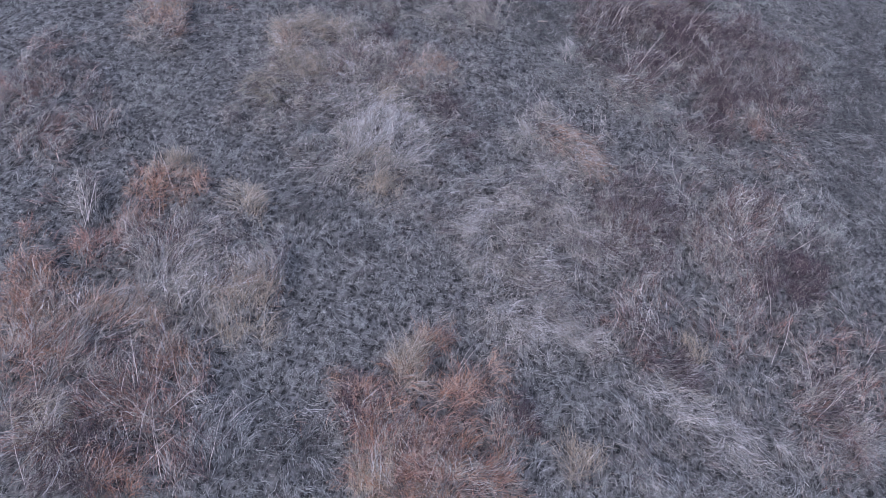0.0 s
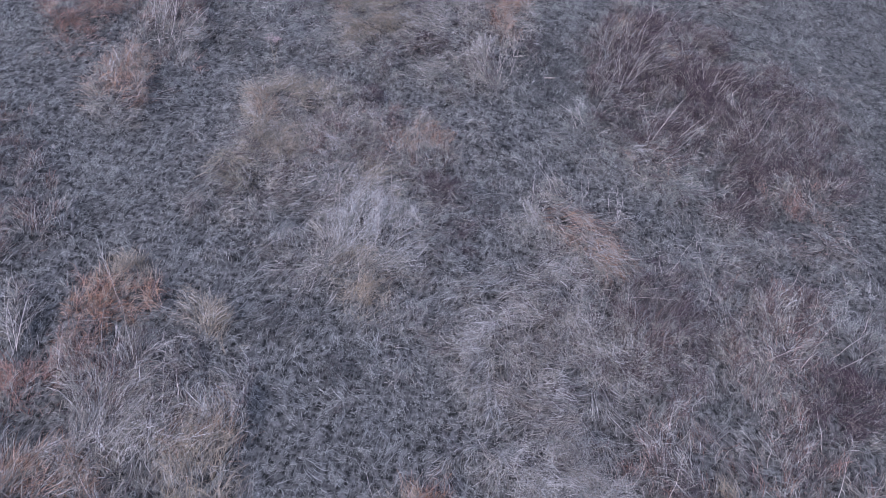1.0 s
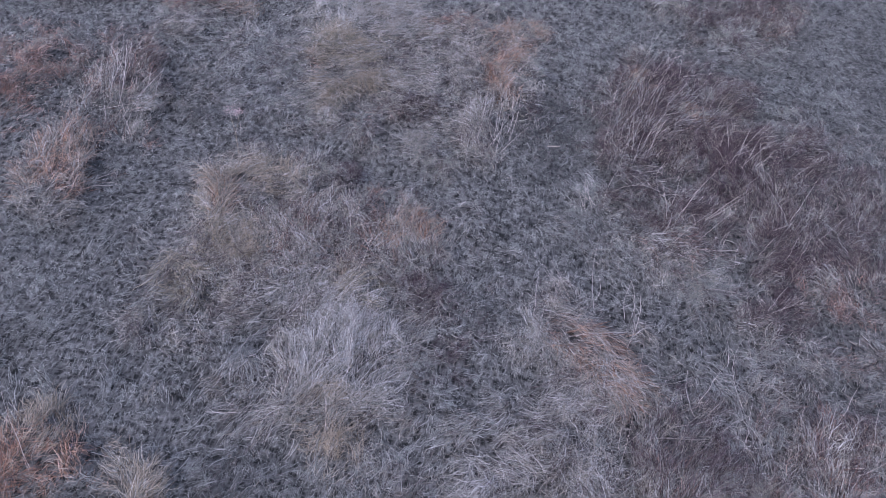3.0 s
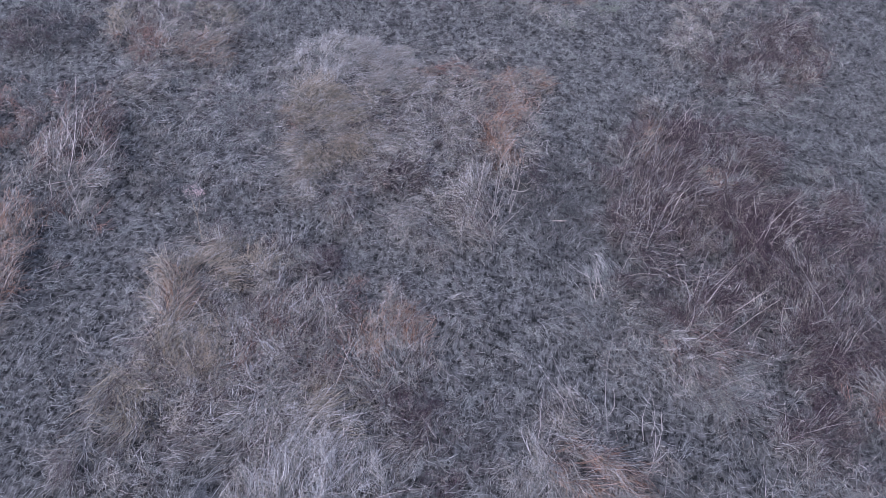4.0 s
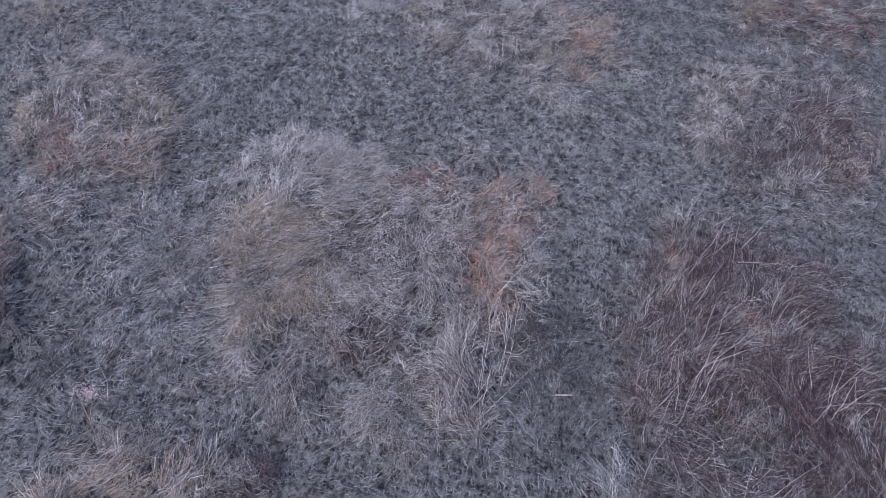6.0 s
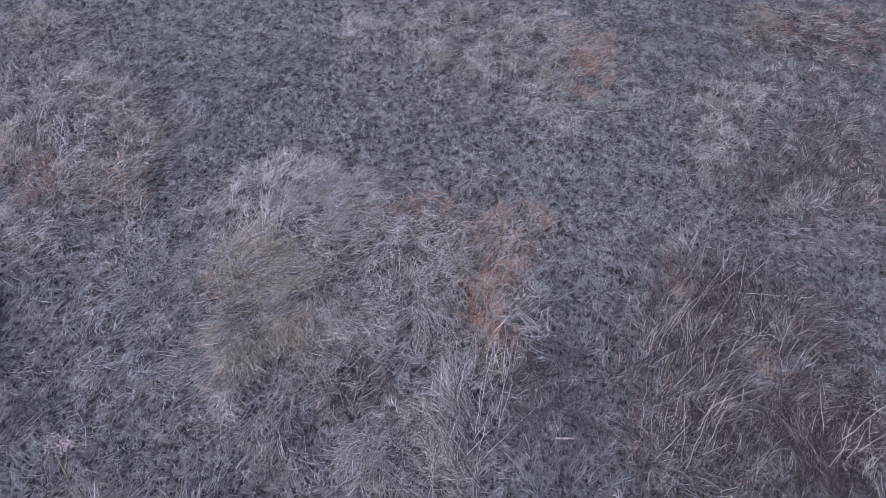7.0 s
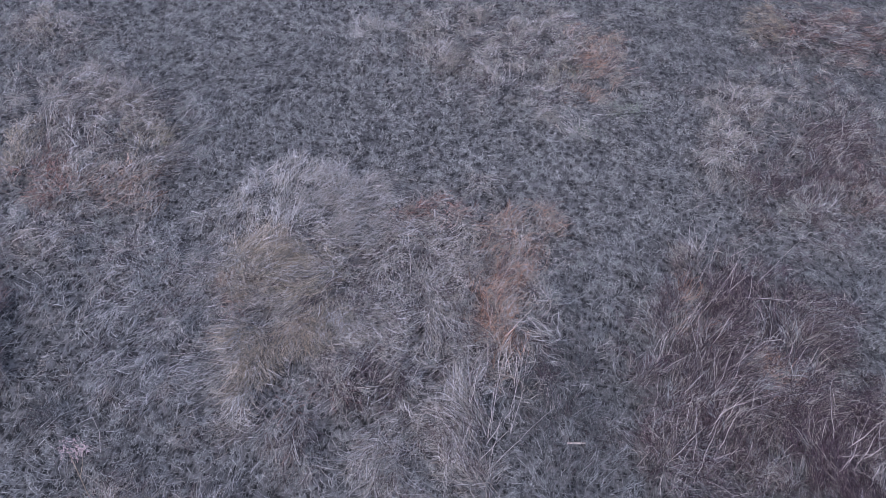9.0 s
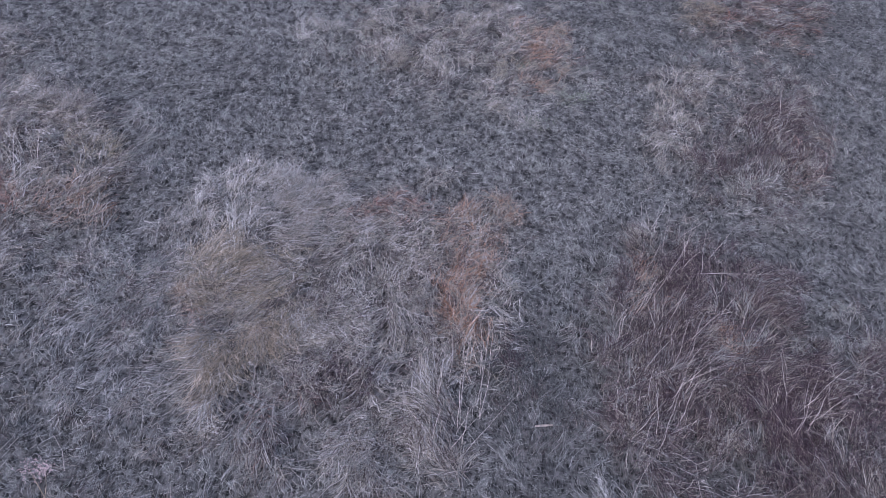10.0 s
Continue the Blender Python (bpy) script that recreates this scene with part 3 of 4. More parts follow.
STALKS = [stalk_mesh(0.55 + 0.11 * j, 0.15 + 0.13 * (j % 4), 0.010 + 0.001 * (j % 3)) for j in range(7)]


def inside_at(cx, cy, rx, ry, turn, n, reach):
    r, a = np.sqrt(rng.random(n)) * reach, rng.random(n) * 2 * math.pi
    u, v = r * np.cos(a) * rx, r * np.sin(a) * ry
    return cx + u * math.cos(turn) - v * math.sin(turn), cy + u * math.sin(turn) + v * math.cos(turn)


def flow(x, y, lean):
    """Which way the grass lies at a place: the lean of its stand, stirred by wind and weight."""
    return lean + (drift(x, y, 0.9, 11) - 0.5) * 2.4 + (drift(x, y, 0.35, 12) - 0.5) * 1.2


def build_stand(st):
    kind, cx, cy, rx, ry, turn, height, lean, stalks = st
    shares, label, name, dense, first, last, spread, wide = KINDS[kind]
    material, weights = [m for m, w in shares], np.array([w for m, w in shares])
    weights = weights / weights.sum()
    far = min(max((cy - 14) / 14, 0), 1)
    z0 = float(sample(GZ, np.array([cx]), np.array([cy]))[0])
    root = new(name)
    root.location = (cx, cy, z0)
    tagged(root, label, "grass" if "weed" not in name else "weeds", "stands of dead grass")
    # the lodged mass, in locks of blades that lie the same way
    n = int(math.pi * rx * ry * 1.82 * dense * (122 - 54 * far))
    x, y = inside_at(cx, cy, rx, ry, turn, n, 1.35)
    inside = swell(x, y, *st)
    keep = rng.random(n) < np.clip(inside * 1.7, 0, 1) * np.clip(3.6 * drift(x, y, 0.2, 13) - 0.9, 0.06, 1)
    if kind in UNDER:
        keep &= rng.random(n) > (0.85 if kind == "rough" else 0.7) * sample(ACCENT, x, y)
    x, y, inside = x[keep], y[keep], np.clip(inside[keep] * 1.8, 0, 1)
    n = len(x)
    way = flow(x, y, lean) + rng.normal(0, radians(spread * 0.38), n) + (rng.random(n) < 0.13) * rng.uniform(-2.4, 2.4, n)
    lift = rng.random(n) * 0.45 * height * inside
    length = (0.15 + height * (0.55 + 0.8 * rng.random(n))) * (0.5 + 0.5 * inside)
    e0, e1 = np.radians(rng.normal(first * 0.5, 15, n)), np.radians(rng.normal(last * 0.6 - 6, 15, n))
    bend = rng.normal(0, 1.0, n)
    sort = rng.choice(len(material), n, p=weights)
    if kind in UNDER and kind != "brown":
        lift = np.where(np.isin(sort, [j for j, m in enumerate(material) if m in (M_PALE, M_STRAW)]), lift + 0.08 * height * inside, lift * 0.85)
    if kind in ("orange", "rust", "maroon"):
        length, bend = length * 0.72, bend * 1.3
    count = rng.integers(6, 14, n)
    x, y, way, lift, length, e0, e1, bend, sort = (np.repeat(v, count) for v in (x, y, way, lift, length, e0, e1, bend, sort))
    n = len(x)
    across, forth = rng.normal(0, 0.05, n), rng.uniform(-0.2, 0.2, n)
    x, y = x - np.sin(way) * across + np.cos(way) * forth, y + np.cos(way) * across + np.sin(way) * forth
    z = sample(GZ, x, y) - z0 - 0.01 + np.maximum(lift + rng.normal(0, 0.014, n), 0)
    sort = np.where(rng.random(n) < 0.3, rng.choice(len(material), n, p=weights), sort)
    width = (0.0038 + 0.003 * rng.random(n)) * wide * (1 + 0.4 * far)
    verts, loops, totals = curls(np.stack([x - cx, y - cy, z], -1), way + rng.normal(0, 0.2, n), length * rng.uniform(0.6, 1.25, n), width, e0 + rng.normal(0, 0.12, n), e1 + rng.normal(0, 0.12, n), bend + rng.normal(0, 0.3, n))
    thatch = new("thatch", raw_mesh("thatch", verts, loops, totals, material, pick=np.repeat(sort, 3)))
    thatch.parent = root
    tagged(thatch, kind="stuff")
    # tufts that still stand
    for j in range(max(2, round(math.pi * rx * ry * (0.6 if kind == "rough" else 1.5)))):
        tx, ty = (float(v[0]) for v in inside_at(cx, cy, rx, ry, turn, 1, 0.95))
        n = int(rng.integers(45, 95))
        if kind in UNDER and sample(ACCENT, np.array([tx]), np.array([ty]))[0] > 0.5:
            n = 12
        r, a = 0.16 * np.sqrt(rng.random(n)), rng.random(n) * 2 * math.pi
        x, y = tx + r * np.cos(a), ty + r * np.sin(a)
        z = sample(GZ, x, y) - z0 - 0.01
        lie = flow(np.array([tx]), np.array([ty]), lean)[0]
        way = lie + rng.normal(0, radians(spread * 0.55), n)
        length = height * (0.7 + 0.7 * rng.random(n))
        e0, e1 = np.radians(rng.normal(first + 4, 14, n)), np.radians(rng.normal(last, 22, n))
        width = (0.0036 + 0.0028 * rng.random(n)) * wide * (1 + 0.4 * far)
        verts, loops, totals = ribbons(np.stack([x - cx, y - cy, z], -1), way, length, width, e0, e1, rng.normal(0, 0.6) + rng.normal(0, 0.4, n))
        tuft = new("tuft", raw_mesh("tuft", verts, loops, totals, material, pick=np.repeat(rng.choice(len(material), n, p=weights), 3)))
        tuft.parent = root
        tagged(tuft, kind="stuff")
    for j in range(stalks):
        px, py = (float(v[0]) for v in inside_at(0, 0, rx, ry, turn, 1, 0.8))
        pz = float(sample(GZ, np.array([cx + px]), np.array([cy + py]))[0]) - z0 - 0.02
        stem = new("stalk", STALKS[int(rng.integers(7))])
        stem.parent = root
        tilt = radians(25 + 35 * rng.random())
        stem.matrix_basis = Matrix.Translation((px, py, pz)) @ Matrix.Rotation(lean + rng.normal(0, 0.5), 4, "Z") @ Matrix.Rotation(tilt, 4, "Y") @ Matrix.Diagonal((1, 1, 0.75 + 0.5 * rng.random(), 1))
        if j == 0:
            tagged(stem, "pale dry stem")


for st in STANDS:
    build_stand(st)

# ---- short turf between the stands ----
def strip(y):
    """West and east edge of the meadow's grown part at a distance up the field."""
    return np.maximum(-6.2 - 0.62 * (y + 0.6), -14.0), np.minimum(10.4 + 0.26 * (y - 2), 16.0)


area = []
for y0 in np.arange(-2.0, 36.5, 0.5):
    west, east = strip(y0)
    per = 168 - 76 * min(max((y0 - 12) / 14, 0), 1)
    n = int((east - west) * 0.5 * per)
    area.append(np.stack([west + (east - west) * rng.random(n), y0 + 0.5 * rng.random(n)], -1))
area = np.concatenate(area)
x, y = area[:, 0], area[:, 1]
keep = rng.random(len(x)) > 0.75 * sample(COVER, x, y)
keep &= rng.random(len(x)) < np.clip(2.6 * drift(x + 0.2 * drift(x, y, 0.3, 27), y + 0.2 * drift(x, y, 0.3, 28), 0.11, 23) + 1.4 * drift(x, y, 0.26, 29) - 1.2 + 0.6 * np.clip((y - 13) / 10, 0, 1), 0.07 + 0.22 * np.clip((y - 13) / 10, 0, 1), 1) * (0.8 + 0.2 * np.clip(4 * drift(x, y, 0.5, 25) - 1.2, 0, 1))
x, y = x[keep], y[keep]
n = len(x)
way = (drift(x, y, 1.2, 22) - 0.5) * 4 + (drift(x, y, 0.3, 24) - 0.5) * 3 + rng.normal(0, 0.9, n)
count = rng.integers(4, 10, n)
x, y, way = (np.repeat(v, count) for v in (x, y, way))
n = len(x)
x, y = x + rng.normal(0, 0.035, n), y + rng.normal(0, 0.035, n)
far = np.clip((y - 12) / 14, 0, 1)
tuft = drift(x, y, 0.14, 21)
length = (0.07 + 0.08 * rng.random(n) + 0.05 * tuft) * (1 + 0.3 * far)
base = np.stack([x, y, sample(GZ, x, y) - 0.004 + 0.035 * rng.random(n) * tuft], -1)
verts, loops, totals = curls(base, way + rng.normal(0, 0.55, n), length, (0.0048 + 0.0028 * rng.random(n)) * (1 + 0.4 * far), np.radians(np.clip(rng.normal(38, 20, n), 0, 85)), np.radians(rng.normal(-12, 22, n)), rng.normal(0, 0.9, n), 1)
# odds of a darker blade: rising eastward, patchy, higher around the listed spots
darker_odds = np.clip((x - 1.2) / 6.0, 0, 0.9) + 0.5 * (drift(x, y, 2.2, 26) - 0.5)
for hx, hy, hr, much in ((-6.3, 14.8, 1.5, 0.6), (7.1, 12.0, 2.2, 0.5), (9.7, 5.7, 1.6, 0.5), (2.5, 15.4, 1.5, 0.9), (2.6, 17.6, 1.2, 0.6), (-3.6, 0.0, 1.6, 0.7), (-1.1, 1.2, 1.3, 0.8), (5.2, 2.9, 1.8, 0.4)):
    darker_odds += much * np.exp(-((x - hx) ** 2 + (y - hy) ** 2) / hr ** 2)
turf = new("turf", raw_mesh("turf", verts, loops, totals, [M_TURF, M_DARKER], pick=np.repeat(rng.random(n) < darker_odds, 2).astype(int)))
tagged(turf, "short grey-green winter turf covering the paths", "turf", kind="stuff")

# ---- loose strands lying over turf and stands alike, in drifts ----
n = 9000
y = -1.5 + 37 * rng.random(n)
west, east = strip(y)
x = west + (east - west) * rng.random(n)
keep = rng.random(n) < np.clip(3.2 * drift(x, y, 1.1, 31) * drift(x, y, 0.4, 32) - 0.1, 0, 1)
x, y = x[keep], y[keep]
n = len(x)
way = radians(75) + (drift(x, y, 1.6, 33) - 0.5) * 4.5 + rng.normal(0, 0.35, n)
bend, count = rng.normal(0, 0.8, n), rng.integers(6, 18, n)
x, y, way, bend = (np.repeat(v, count) for v in (x, y, way, bend))
n = len(x)
across, forth = rng.normal(0, 0.045, n), rng.uniform(-0.2, 0.2, n)
x, y = x - np.sin(way) * across + np.cos(way) * forth, y + np.cos(way) * across + np.sin(way) * forth
base = np.stack([x, y, sample(GZ, x, y) + 0.02 + 0.07 * rng.random(n) * (0.3 + sample(COVER, x, y))], -1)
verts, loops, totals = curls(base, way + rng.normal(0, 0.2, n), 0.16 + 0.3 * rng.random(n), 0.0042 + 0.003 * rng.random(n), np.radians(rng.normal(22, 12, n)), np.radians(rng.normal(-16, 12, n)), bend + rng.normal(0, 0.3, n))
strands = new("loose_grass", raw_mesh("loose_grass", verts, loops, totals, M_GREY))
tagged(strands, "loose bleached grass strands strewn over the turf", "grass", kind="stuff")


# ---- single stems that stand out from the grass ----
def tube(points, radii, sides, material, name):
    """A bent round rod through the points."""
    bm = bmesh.new()
    rings = []
    for j, p in enumerate(points):
        d = (points[min(j + 1, len(points) - 1)] - points[max(j - 1, 0)]).normalized()
        u = d.orthogonal().normalized()
        w = d.cross(u)
        rings.append([bm.verts.new(p + radii[j] * (math.cos(a) * u + math.sin(a) * w)) for a in (2 * math.pi * q / sides for q in range(sides))])
    for a, b in zip(rings, rings[1:]):
        for q in range(sides):
            bm.faces.new((a[q], a[(q + 1) % sides], b[(q + 1) % sides], b[q]))
    bm.faces.new(rings[0][::-1])
    bm.faces.new(rings[-1])
    me = bpy.data.meshes.new(name)
    bm.to_mesh(me)
    bm.free()
    me.materials.append(material)
    return me


def ground_at(x, y):
    return float(sample(GZ, np.array([x]), np.array([y]))[0])


def bent(x, y, dx, dy, rise, lift, thick, bow):
    base = Vector((x, y, ground_at(x, y) + lift))
    tip = Vector((x + dx, y + dy, ground_at(x + dx, y + dy) + lift + rise)) - base
    side = Vector((-dy, dx, 0)) * bow
    points, radii = [], []
    for j in range(7):
        f = j / 6
        p = tip * f + side * math.sin(math.pi * f) + Vector((0, 0, 0.25 * tip.length * bow * math.sin(math.pi * f)))
        p += Vector((rng.normal(0, 0.003), rng.normal(0, 0.003), 0)) * (f > 0)
        points.append(p)
        radii.append(thick * (1 - 0.65 * f) / 2)
    return base, points, radii


def stem(x, y, dx, dy, rise):
    base, points, radii = bent(x, y, dx, dy, rise, -0.02, 0.0095 + 0.003 * rng.random(), rng.normal(0, 0.09))
    root = new("tall_grass")
    root.location = base
    tagged(root, "tall pale dry grass plant rising above the tangle", "grass", "tall single grasses")
    haulm = new("stem", tube(points, radii, 4, M_STALK, "stem"))
    haulm.parent = root
    for j in range(2):
        bm = bmesh.new()
        p, a = points[2 + 2 * j], rng.random() * 6.28
        q = Vector((math.cos(a), math.sin(a), 0.2)) * (0.12 + 0.1 * rng.random())
        w = Vector((-math.sin(a), math.cos(a), 0)) * 0.004
        bm.faces.new([bm.verts.new(v) for v in (p - w, p + w, p + q * 0.6 + w + Vector((0, 0, 0.03)), p + q)])
        me = bpy.data.meshes.new("leaf")
        bm.to_mesh(me)
        bm.free()
        me.materials.append(M_PALE)
        leaf = new("leaf", me)
        leaf.parent = root


def fallen(x, y, dx, dy, rise):
    lift = 0.015 + 0.13 * float(sample(COVER, np.array([x]), np.array([y]))[0])
    base, points, radii = bent(x, y, dx, dy, rise, lift, 0.010, rng.normal(0, 0.05))
    root = new("fallen_straw", tube(points, radii, 4, M_STALK, "fallen_straw"))
    root.location = base
    tagged(root, "pale fallen grass stem lying across the tangle", "stem", "fallen stems")


stem(-6.18, 4.53, -0.22, 1.12, 0.38)
stem(-6.16, 4.61, -0.41, 0.82, 0.38)
stem(-2.68, 0.46, -0.48, 1.43, 0.38)
stem(-2.93, 0.83, -0.14, 0.49, 0.38)
stem(-3.12, 0.45, 0.01, 0.92, 0.38)
stem(-3.65, -0.26, -0.41, 0.94, 0.38)
stem(-0.84, 8.49, -0.38, 1.71, 0.38)
stem(-0.60, 8.99, -0.39, 1.66, 0.38)
stem(3.81, 7.66, 0.29, 1.41, 0.38)
stem(4.16, 9.49, 0.15, 1.31, 0.38)
stem(3.41, 11.00, -0.02, 1.75, 0.38)
stem(4.00, 10.29, 0.08, 1.18, 0.38)
stem(5.02, 5.38, 0.30, 1.39, 0.38)
stem(5.09, 5.54, 0.42, 0.54, 0.38)
stem(8.53, 4.50, -0.19, 0.77, 0.38)
stem(8.05, 5.28, 0.13, 0.63, 0.38)
stem(-9.33, 7.46, -0.03, 0.62, 0.38)
stem(6.17, 9.51, 0.11, 1.55, 0.38)
stem(-3.39, 3.07, -0.18, 0.54, 0.38)
stem(-3.14, 3.53, -0.04, 0.67, 0.38)
stem(7.82, 4.96, 0.07, 0.33, 0.38)
fallen(-3.78, 1.11, 0.48, 0.31, 0.1)
fallen(-3.94, 1.41, 1.09, -0.59, 0.1)
fallen(-2.96, 2.68, 0.91, 0.84, 0.1)
fallen(-3.34, 2.46, 0.56, 0.31, 0.1)
fallen(4.79, 8.85, 0.70, 0.27, 0.1)
fallen(1.62, 2.90, 0.33, 0.54, 0.1)
fallen(1.70, 3.39, 0.27, 0.57, 0.1)
fallen(7.98, 9.77, -0.36, 0.21, 0.1)
stem(3.86, 8.24, 0.19, 1.18, 0.4)
stem(4.02, 11.02, 0.05, 0.74, 0.4)
stem(4.20, 10.85, 0.04, 0.34, 0.4)
stem(-4.74, 5.09, 0.09, 0.34, 0.4)
stem(-0.73, 9.17, -0.03, 0.97, 0.4)
stem(5.95, 10.41, -0.08, 0.48, 0.4)
stem(5.23, 9.17, -0.18, 0.74, 0.4)
stem(3.36, 11.33, 0.04, 0.40, 0.4)
stem(-1.60, 7.91, 0.44, 0.60, 0.4)
stem(-7.75, 13.92, -0.22, 1.57, 0.4)
stem(-7.14, 13.46, -0.68, 1.32, 0.4)
stem(-7.95, 14.09, -0.05, 0.61, 0.4)
fallen(-2.95, 7.43, 1.13, 0.23, 0.1)
fallen(3.86, 8.26, 0.63, 0.68, 0.1)
fallen(4.41, 8.57, 1.08, 0.10, 0.1)
fallen(6.87, 8.98, 0.62, 0.60, 0.1)
stem(-7.72, 13.94, -0.37, 0.73, 0.38)
stem(-8.30, 14.92, 0.14, 0.54, 0.38)
stem(-4.80, 13.87, -0.25, 0.44, 0.38)
stem(4.73, 19.43, 0.35, 1.52, 0.38)
stem(5.29, 17.88, 0.68, 1.33, 0.38)
stem(1.07, 15.67, 0.17, 1.66, 0.38)
stem(1.18, 15.54, -0.01, 1.36, 0.38)
stem(3.50, 13.81, 0.43, 1.33, 0.38)
stem(4.92, 14.32, -0.26, 0.87, 0.38)
stem(6.76, 13.68, 0.09, 0.83, 0.38)
stem(6.07, 13.18, 0.13, 0.46, 0.38)
stem(-0.51, 10.83, 0.20, 0.47, 0.38)
stem(4.13, 11.14, -0.05, 0.58, 0.38)
stem(4.33, 11.26, -0.08, 0.23, 0.38)
stem(7.42, 16.28, -0.10, 0.68, 0.38)
stem(3.14, 13.71, -0.29, 0.53, 0.38)
stem(3.27, 13.75, -0.31, 0.59, 0.38)
stem(3.37, 13.92, -0.29, 0.32, 0.38)
stem(4.56, 13.15, 0.32, 0.33, 0.38)
fallen(-7.33, 13.99, 0.06, 1.32, 0.12)
fallen(-8.05, 13.72, 0.82, 0.14, 0.12)
fallen(-7.25, 13.29, 0.05, 0.79, 0.12)
fallen(5.14, 20.41, 0.90, 0.76, 0.12)
fallen(4.59, 16.63, 1.51, 0.83, 0.12)
fallen(5.80, 14.02, 1.07, 1.07, 0.12)
fallen(-2.92, 11.34, 1.08, -0.50, 0.12)
fallen(-0.41, 10.80, 0.52, 0.45, 0.12)
fallen(-6.97, 11.68, 0.34, 0.25, 0.12)
stem(0.87, 15.45, 0.10, 1.63, 0.4)
stem(1.04, 16.21, -0.04, 1.00, 0.4)
stem(1.29, 16.27, 0.03, 0.76, 0.4)
stem(1.19, 15.63, 0.13, 0.66, 0.4)
stem(3.50, 16.81, 0.82, 1.64, 0.4)
stem(5.41, 17.85, 0.39, 0.96, 0.4)
stem(4.86, 15.71, 0.21, 0.43, 0.4)
stem(6.84, 17.15, -0.17, 0.58, 0.4)
stem(5.95, 25.76, 0.06, 0.61, 0.4)
stem(6.08, 25.81, 0.15, 0.59, 0.4)
stem(7.78, 24.18, 0.53, 0.84, 0.4)
stem(7.87, 24.20, 0.59, 0.73, 0.4)
stem(7.94, 24.27, 0.53, 0.32, 0.4)
stem(4.14, 17.53, 0.51, 0.99, 0.4)
stem(3.83, 17.58, 0.31, 0.82, 0.4)
stem(4.59, 16.85, 0.73, 1.35, 0.4)
stem(4.24, 16.14, 0.52, 0.77, 0.4)
stem(5.44, 16.22, 0.05, 0.24, 0.4)
stem(4.14, 19.21, 0.22, 0.70, 0.4)
stem(0.61, 16.11, -0.02, 0.88, 0.4)
stem(-0.31, 17.50, -0.12, 0.39, 0.4)
fallen(3.81, 15.26, 0.69, 0.87, 0.14)
fallen(3.73, 16.31, 2.28, 1.02, 0.14)
fallen(4.07, 16.49, 0.96, 1.17, 0.14)
fallen(4.41, 17.00, 0.55, 0.64, 0.14)
fallen(3.28, 15.53, 0.64, 0.58, 0.14)
fallen(4.91, 20.00, 1.06, 0.58, 0.14)
fallen(5.74, 18.27, 0.26, 0.40, 0.14)
fallen(3.57, 16.09, 0.61, 0.45, 0.14)
fallen(4.21, 17.09, 1.22, 0.48, 0.14)



# ---- tall dead weeds: thick pale stems with a side shoot each ----
def dead_weed(x, y, dx, dy, rise, thick=0.017):
    base, points, radii = bent(x, y, dx, dy, rise, -0.02, thick, rng.normal(0, 0.05))
    root = new("dead_weed")
    root.location = base
    tagged(root, "bare pale stem of a dead weed above the grass", "weed", "dead weed stems")
    main = new("stem", tube(points, radii, 5, M_STALK, "stem"))
    main.parent = root
    shoot = points[3]
    way = (points[5] - points[3]).normalized()
    out = Vector((-way.y, way.x, 0.3)) * float(rng.choice([-1, 1]))
    reach = 0.3 * (points[6] - points[0]).length
    branch = new("branch", tube([shoot, shoot + (way + out * 0.7) * reach * 0.5, shoot + (way * 1.2 + out * 0.9) * reach], [thick * 0.28, thick * 0.22, thick * 0.1], 4, M_STALK, "branch"))
    branch.parent = root


dead_weed(-7.62, 13.84, -0.07, 1.27, 0.90, 0.022)
dead_weed(-7.94, 14.12, 0.11, 0.47, 0.60)
dead_weed(-7.35, 13.99, 0.51, 0.82, 0.60, 0.02)
dead_weed(-7.76, 13.43, -0.06, 0.25, 0.30)
dead_weed(-6.21, 4.75, -0.18, 0.48, 0.55)
dead_weed(-6.21, 4.75, 0.05, 0.60, 0.60)

# ---- a dry weed with a branching stem and a pinkish seed head ----
M_SEED = blade_material("seed_head", (0.20, 0.145, 0.13), (0.36, 0.28, 0.25), (0.50, 0.42, 0.38), (0.32, 0.24, 0.215))
M_TWIG = blade_material("twig_bark", (0.03, 0.025, 0.022), (0.05, 0.04, 0.035), (0.08, 0.065, 0.055), (0.04, 0.03, 0.03))
M_BLEACHED = blade_material("bleached_scrap", (0.6, 0.58, 0.54), (0.66, 0.64, 0.6), (0.7, 0.68, 0.65), (0.6, 0.58, 0.54))
M_WOOD = blade_material("bare_wood", (0.28, 0.24, 0.19), (0.34, 0.30, 0.24), (0.4, 0.36, 0.3), (0.3, 0.24, 0.18))
weed = new("dry_weed")
weed.location = (-4.62, 13.24, ground_at(-4.62, 13.24))
tagged(weed, "dry weed with a forked stem and a pinkish seed head", "weed")


def under(name, mesh, parent, label=""):
    ob = new(name, mesh)
    ob.parent = parent
    return tagged(ob, label)


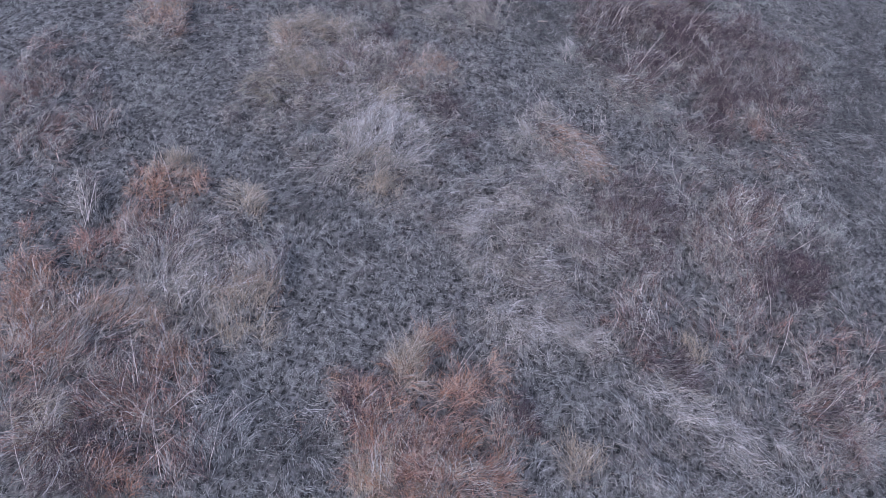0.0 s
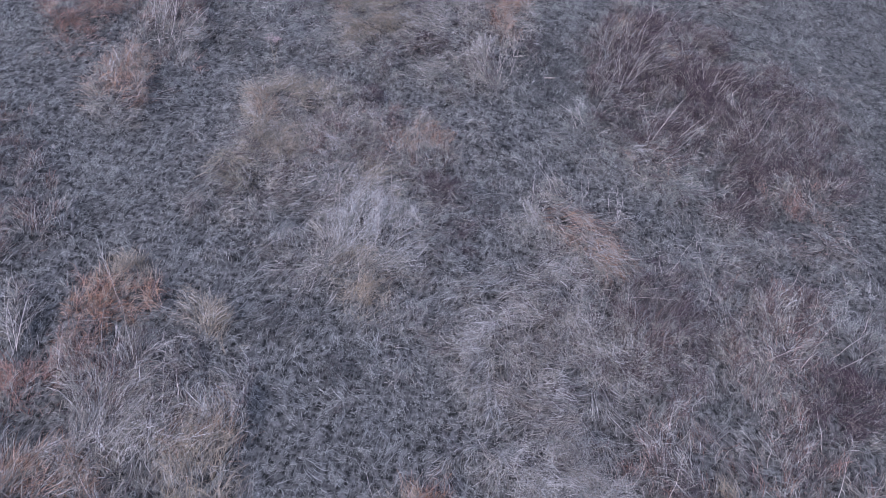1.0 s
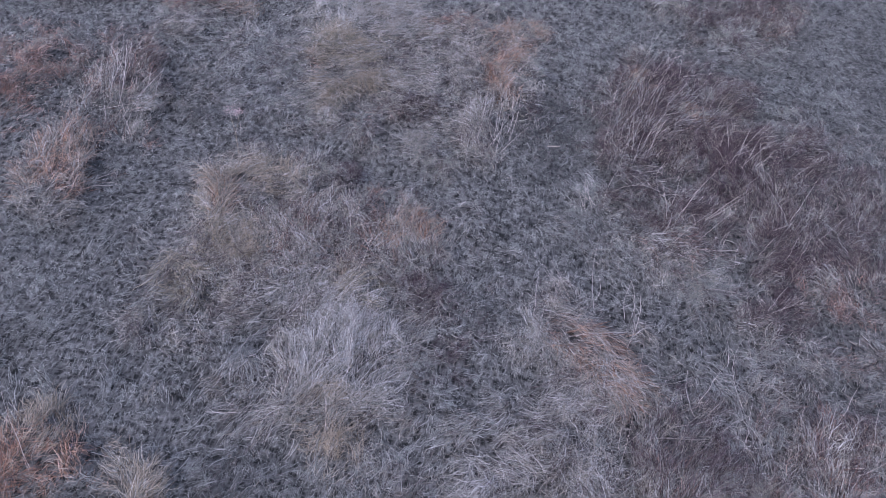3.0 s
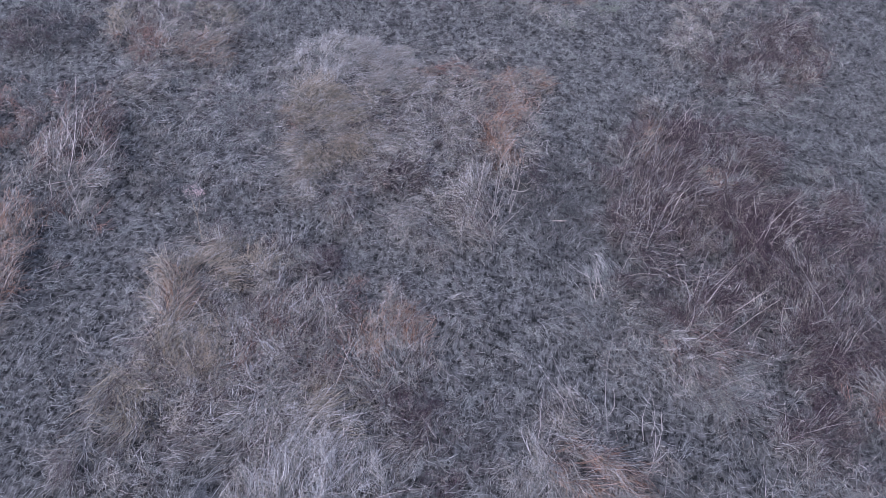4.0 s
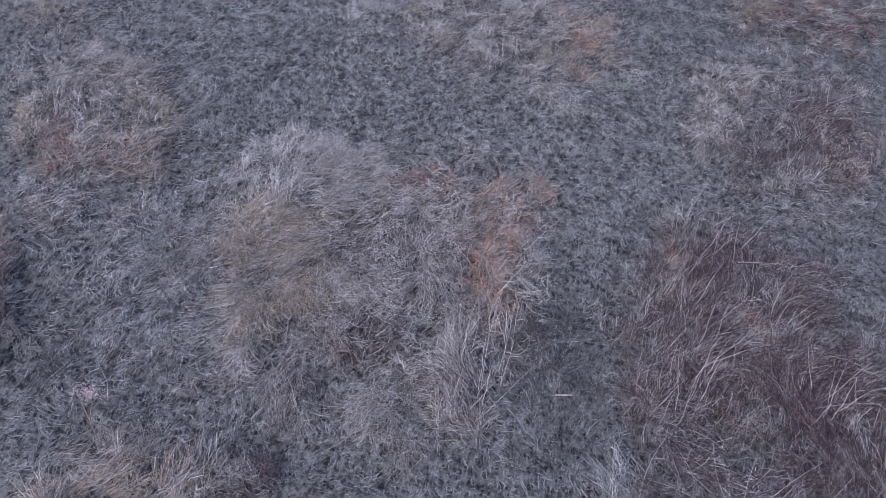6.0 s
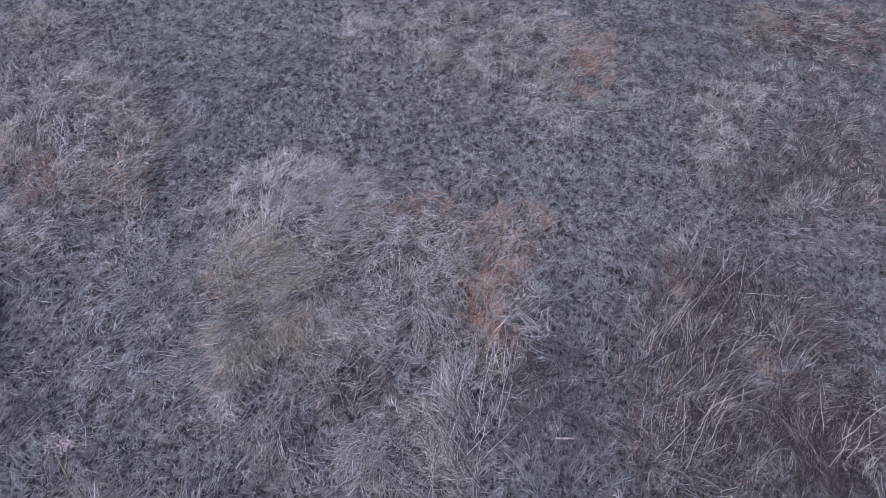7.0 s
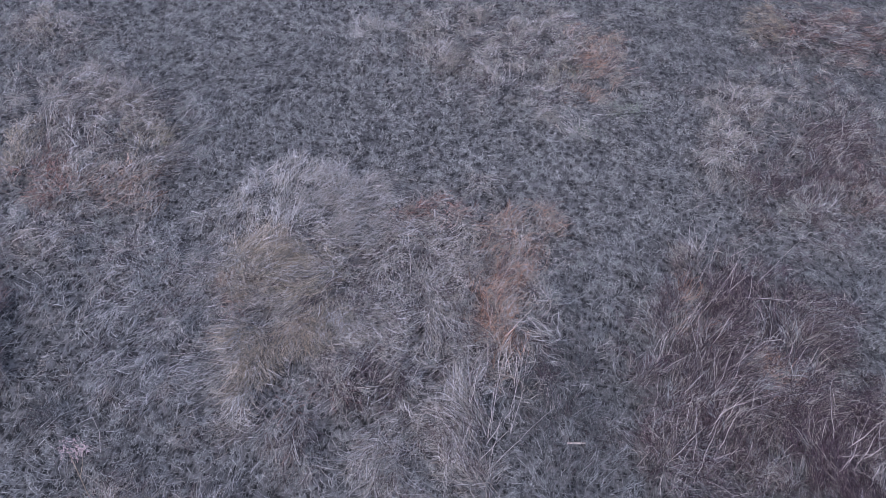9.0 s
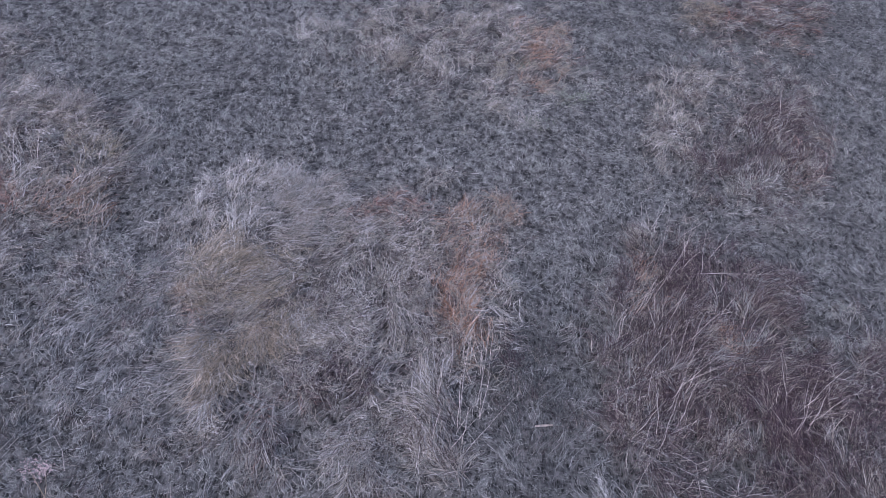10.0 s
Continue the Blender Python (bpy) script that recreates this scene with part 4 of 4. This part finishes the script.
fork = Vector((0.02, 0.12, 0.55))
under("stem", tube([Vector((0, 0, -0.02)), Vector((0.02, 0.05, 0.28)), fork, Vector((-0.05, 0.24, 0.80)), Vector((-0.10, 0.33, 0.98))], [0.007, 0.0065, 0.006, 0.005, 0.003], 5, M_TAN, "stem"), weed)
under("branch", tube([fork, Vector((0.08, 0.22, 0.74)), Vector((0.11, 0.32, 0.93))], [0.005, 0.004, 0.003], 5, M_TAN, "branch"), weed)
for top, size in (((-0.10, 0.34, 1.0), 0.13), ((0.11, 0.34, 0.96), 0.09)):
    bm = bmesh.new()
    for j in range(80):
        d = Vector((rng.normal(), rng.normal(), 0.4 * rng.normal())) * size * 0.62
        p = Vector(top) + d
        for q in range(2):
            a = rng.random() * 6.28
            e = Vector((math.cos(a), math.sin(a), rng.normal() * 0.5)) * 0.014
            f = Vector((-math.sin(a), math.cos(a), rng.normal())) * 0.006
            bm.faces.new([bm.verts.new(p + v) for v in (-e, f, e, -f)])
    me = bpy.data.meshes.new("seed_head")
    bm.to_mesh(me)
    bm.free()
    me.materials.append(M_SEED)
    tagged(under("seed_head", me, weed, "pinkish-brown feathery seed head"), kind="stuff")

# ---- a dark upright twig and a bare piece of wood ----
twig = new("twig")
twig.location = (0.14, 11.08, ground_at(0.14, 11.08))
tagged(twig, "thin dark dead twig standing among the grass", "twig")
under("stem", tube([Vector((0, 0, -0.03)), Vector((0, 0.02, 0.2)), Vector((-0.03, 0.03, 0.4)), Vector((-0.05, 0.05, 0.62))], [0.011, 0.010, 0.008, 0.004], 5, M_TWIG, "stem"), twig)
under("branch", tube([Vector((-0.01, 0.02, 0.28)), Vector((0.06, 0.03, 0.42)), Vector((0.09, 0.05, 0.5))], [0.007, 0.005, 0.003], 5, M_TWIG, "branch"), twig)
wood = new("wood_piece", tube([Vector((0, 0, 0)), Vector((0.09, 0.015, 0.004)), Vector((0.19, 0.03, 0.002)), Vector((0.29, 0.05, 0))], [0.017, 0.019, 0.018, 0.014], 7, M_WOOD, "wood_piece"))
wood.location = (2.12, 15.63, ground_at(2.12, 15.63) + 0.05)
tagged(wood, "short bare pale stick lying on dark turf", "stick")
scrap = new("straw_scrap", tube([Vector((0, 0, 0)), Vector((0.05, -0.02, 0.008)), Vector((0.12, -0.05, 0.002))], [0.013, 0.02, 0.012], 6, M_BLEACHED, "straw_scrap"))
scrap.location = (-4.17, 20.85, ground_at(-4.17, 20.85) + 0.06)
tagged(scrap, "small white scrap of bleached straw on the turf", "scrap")
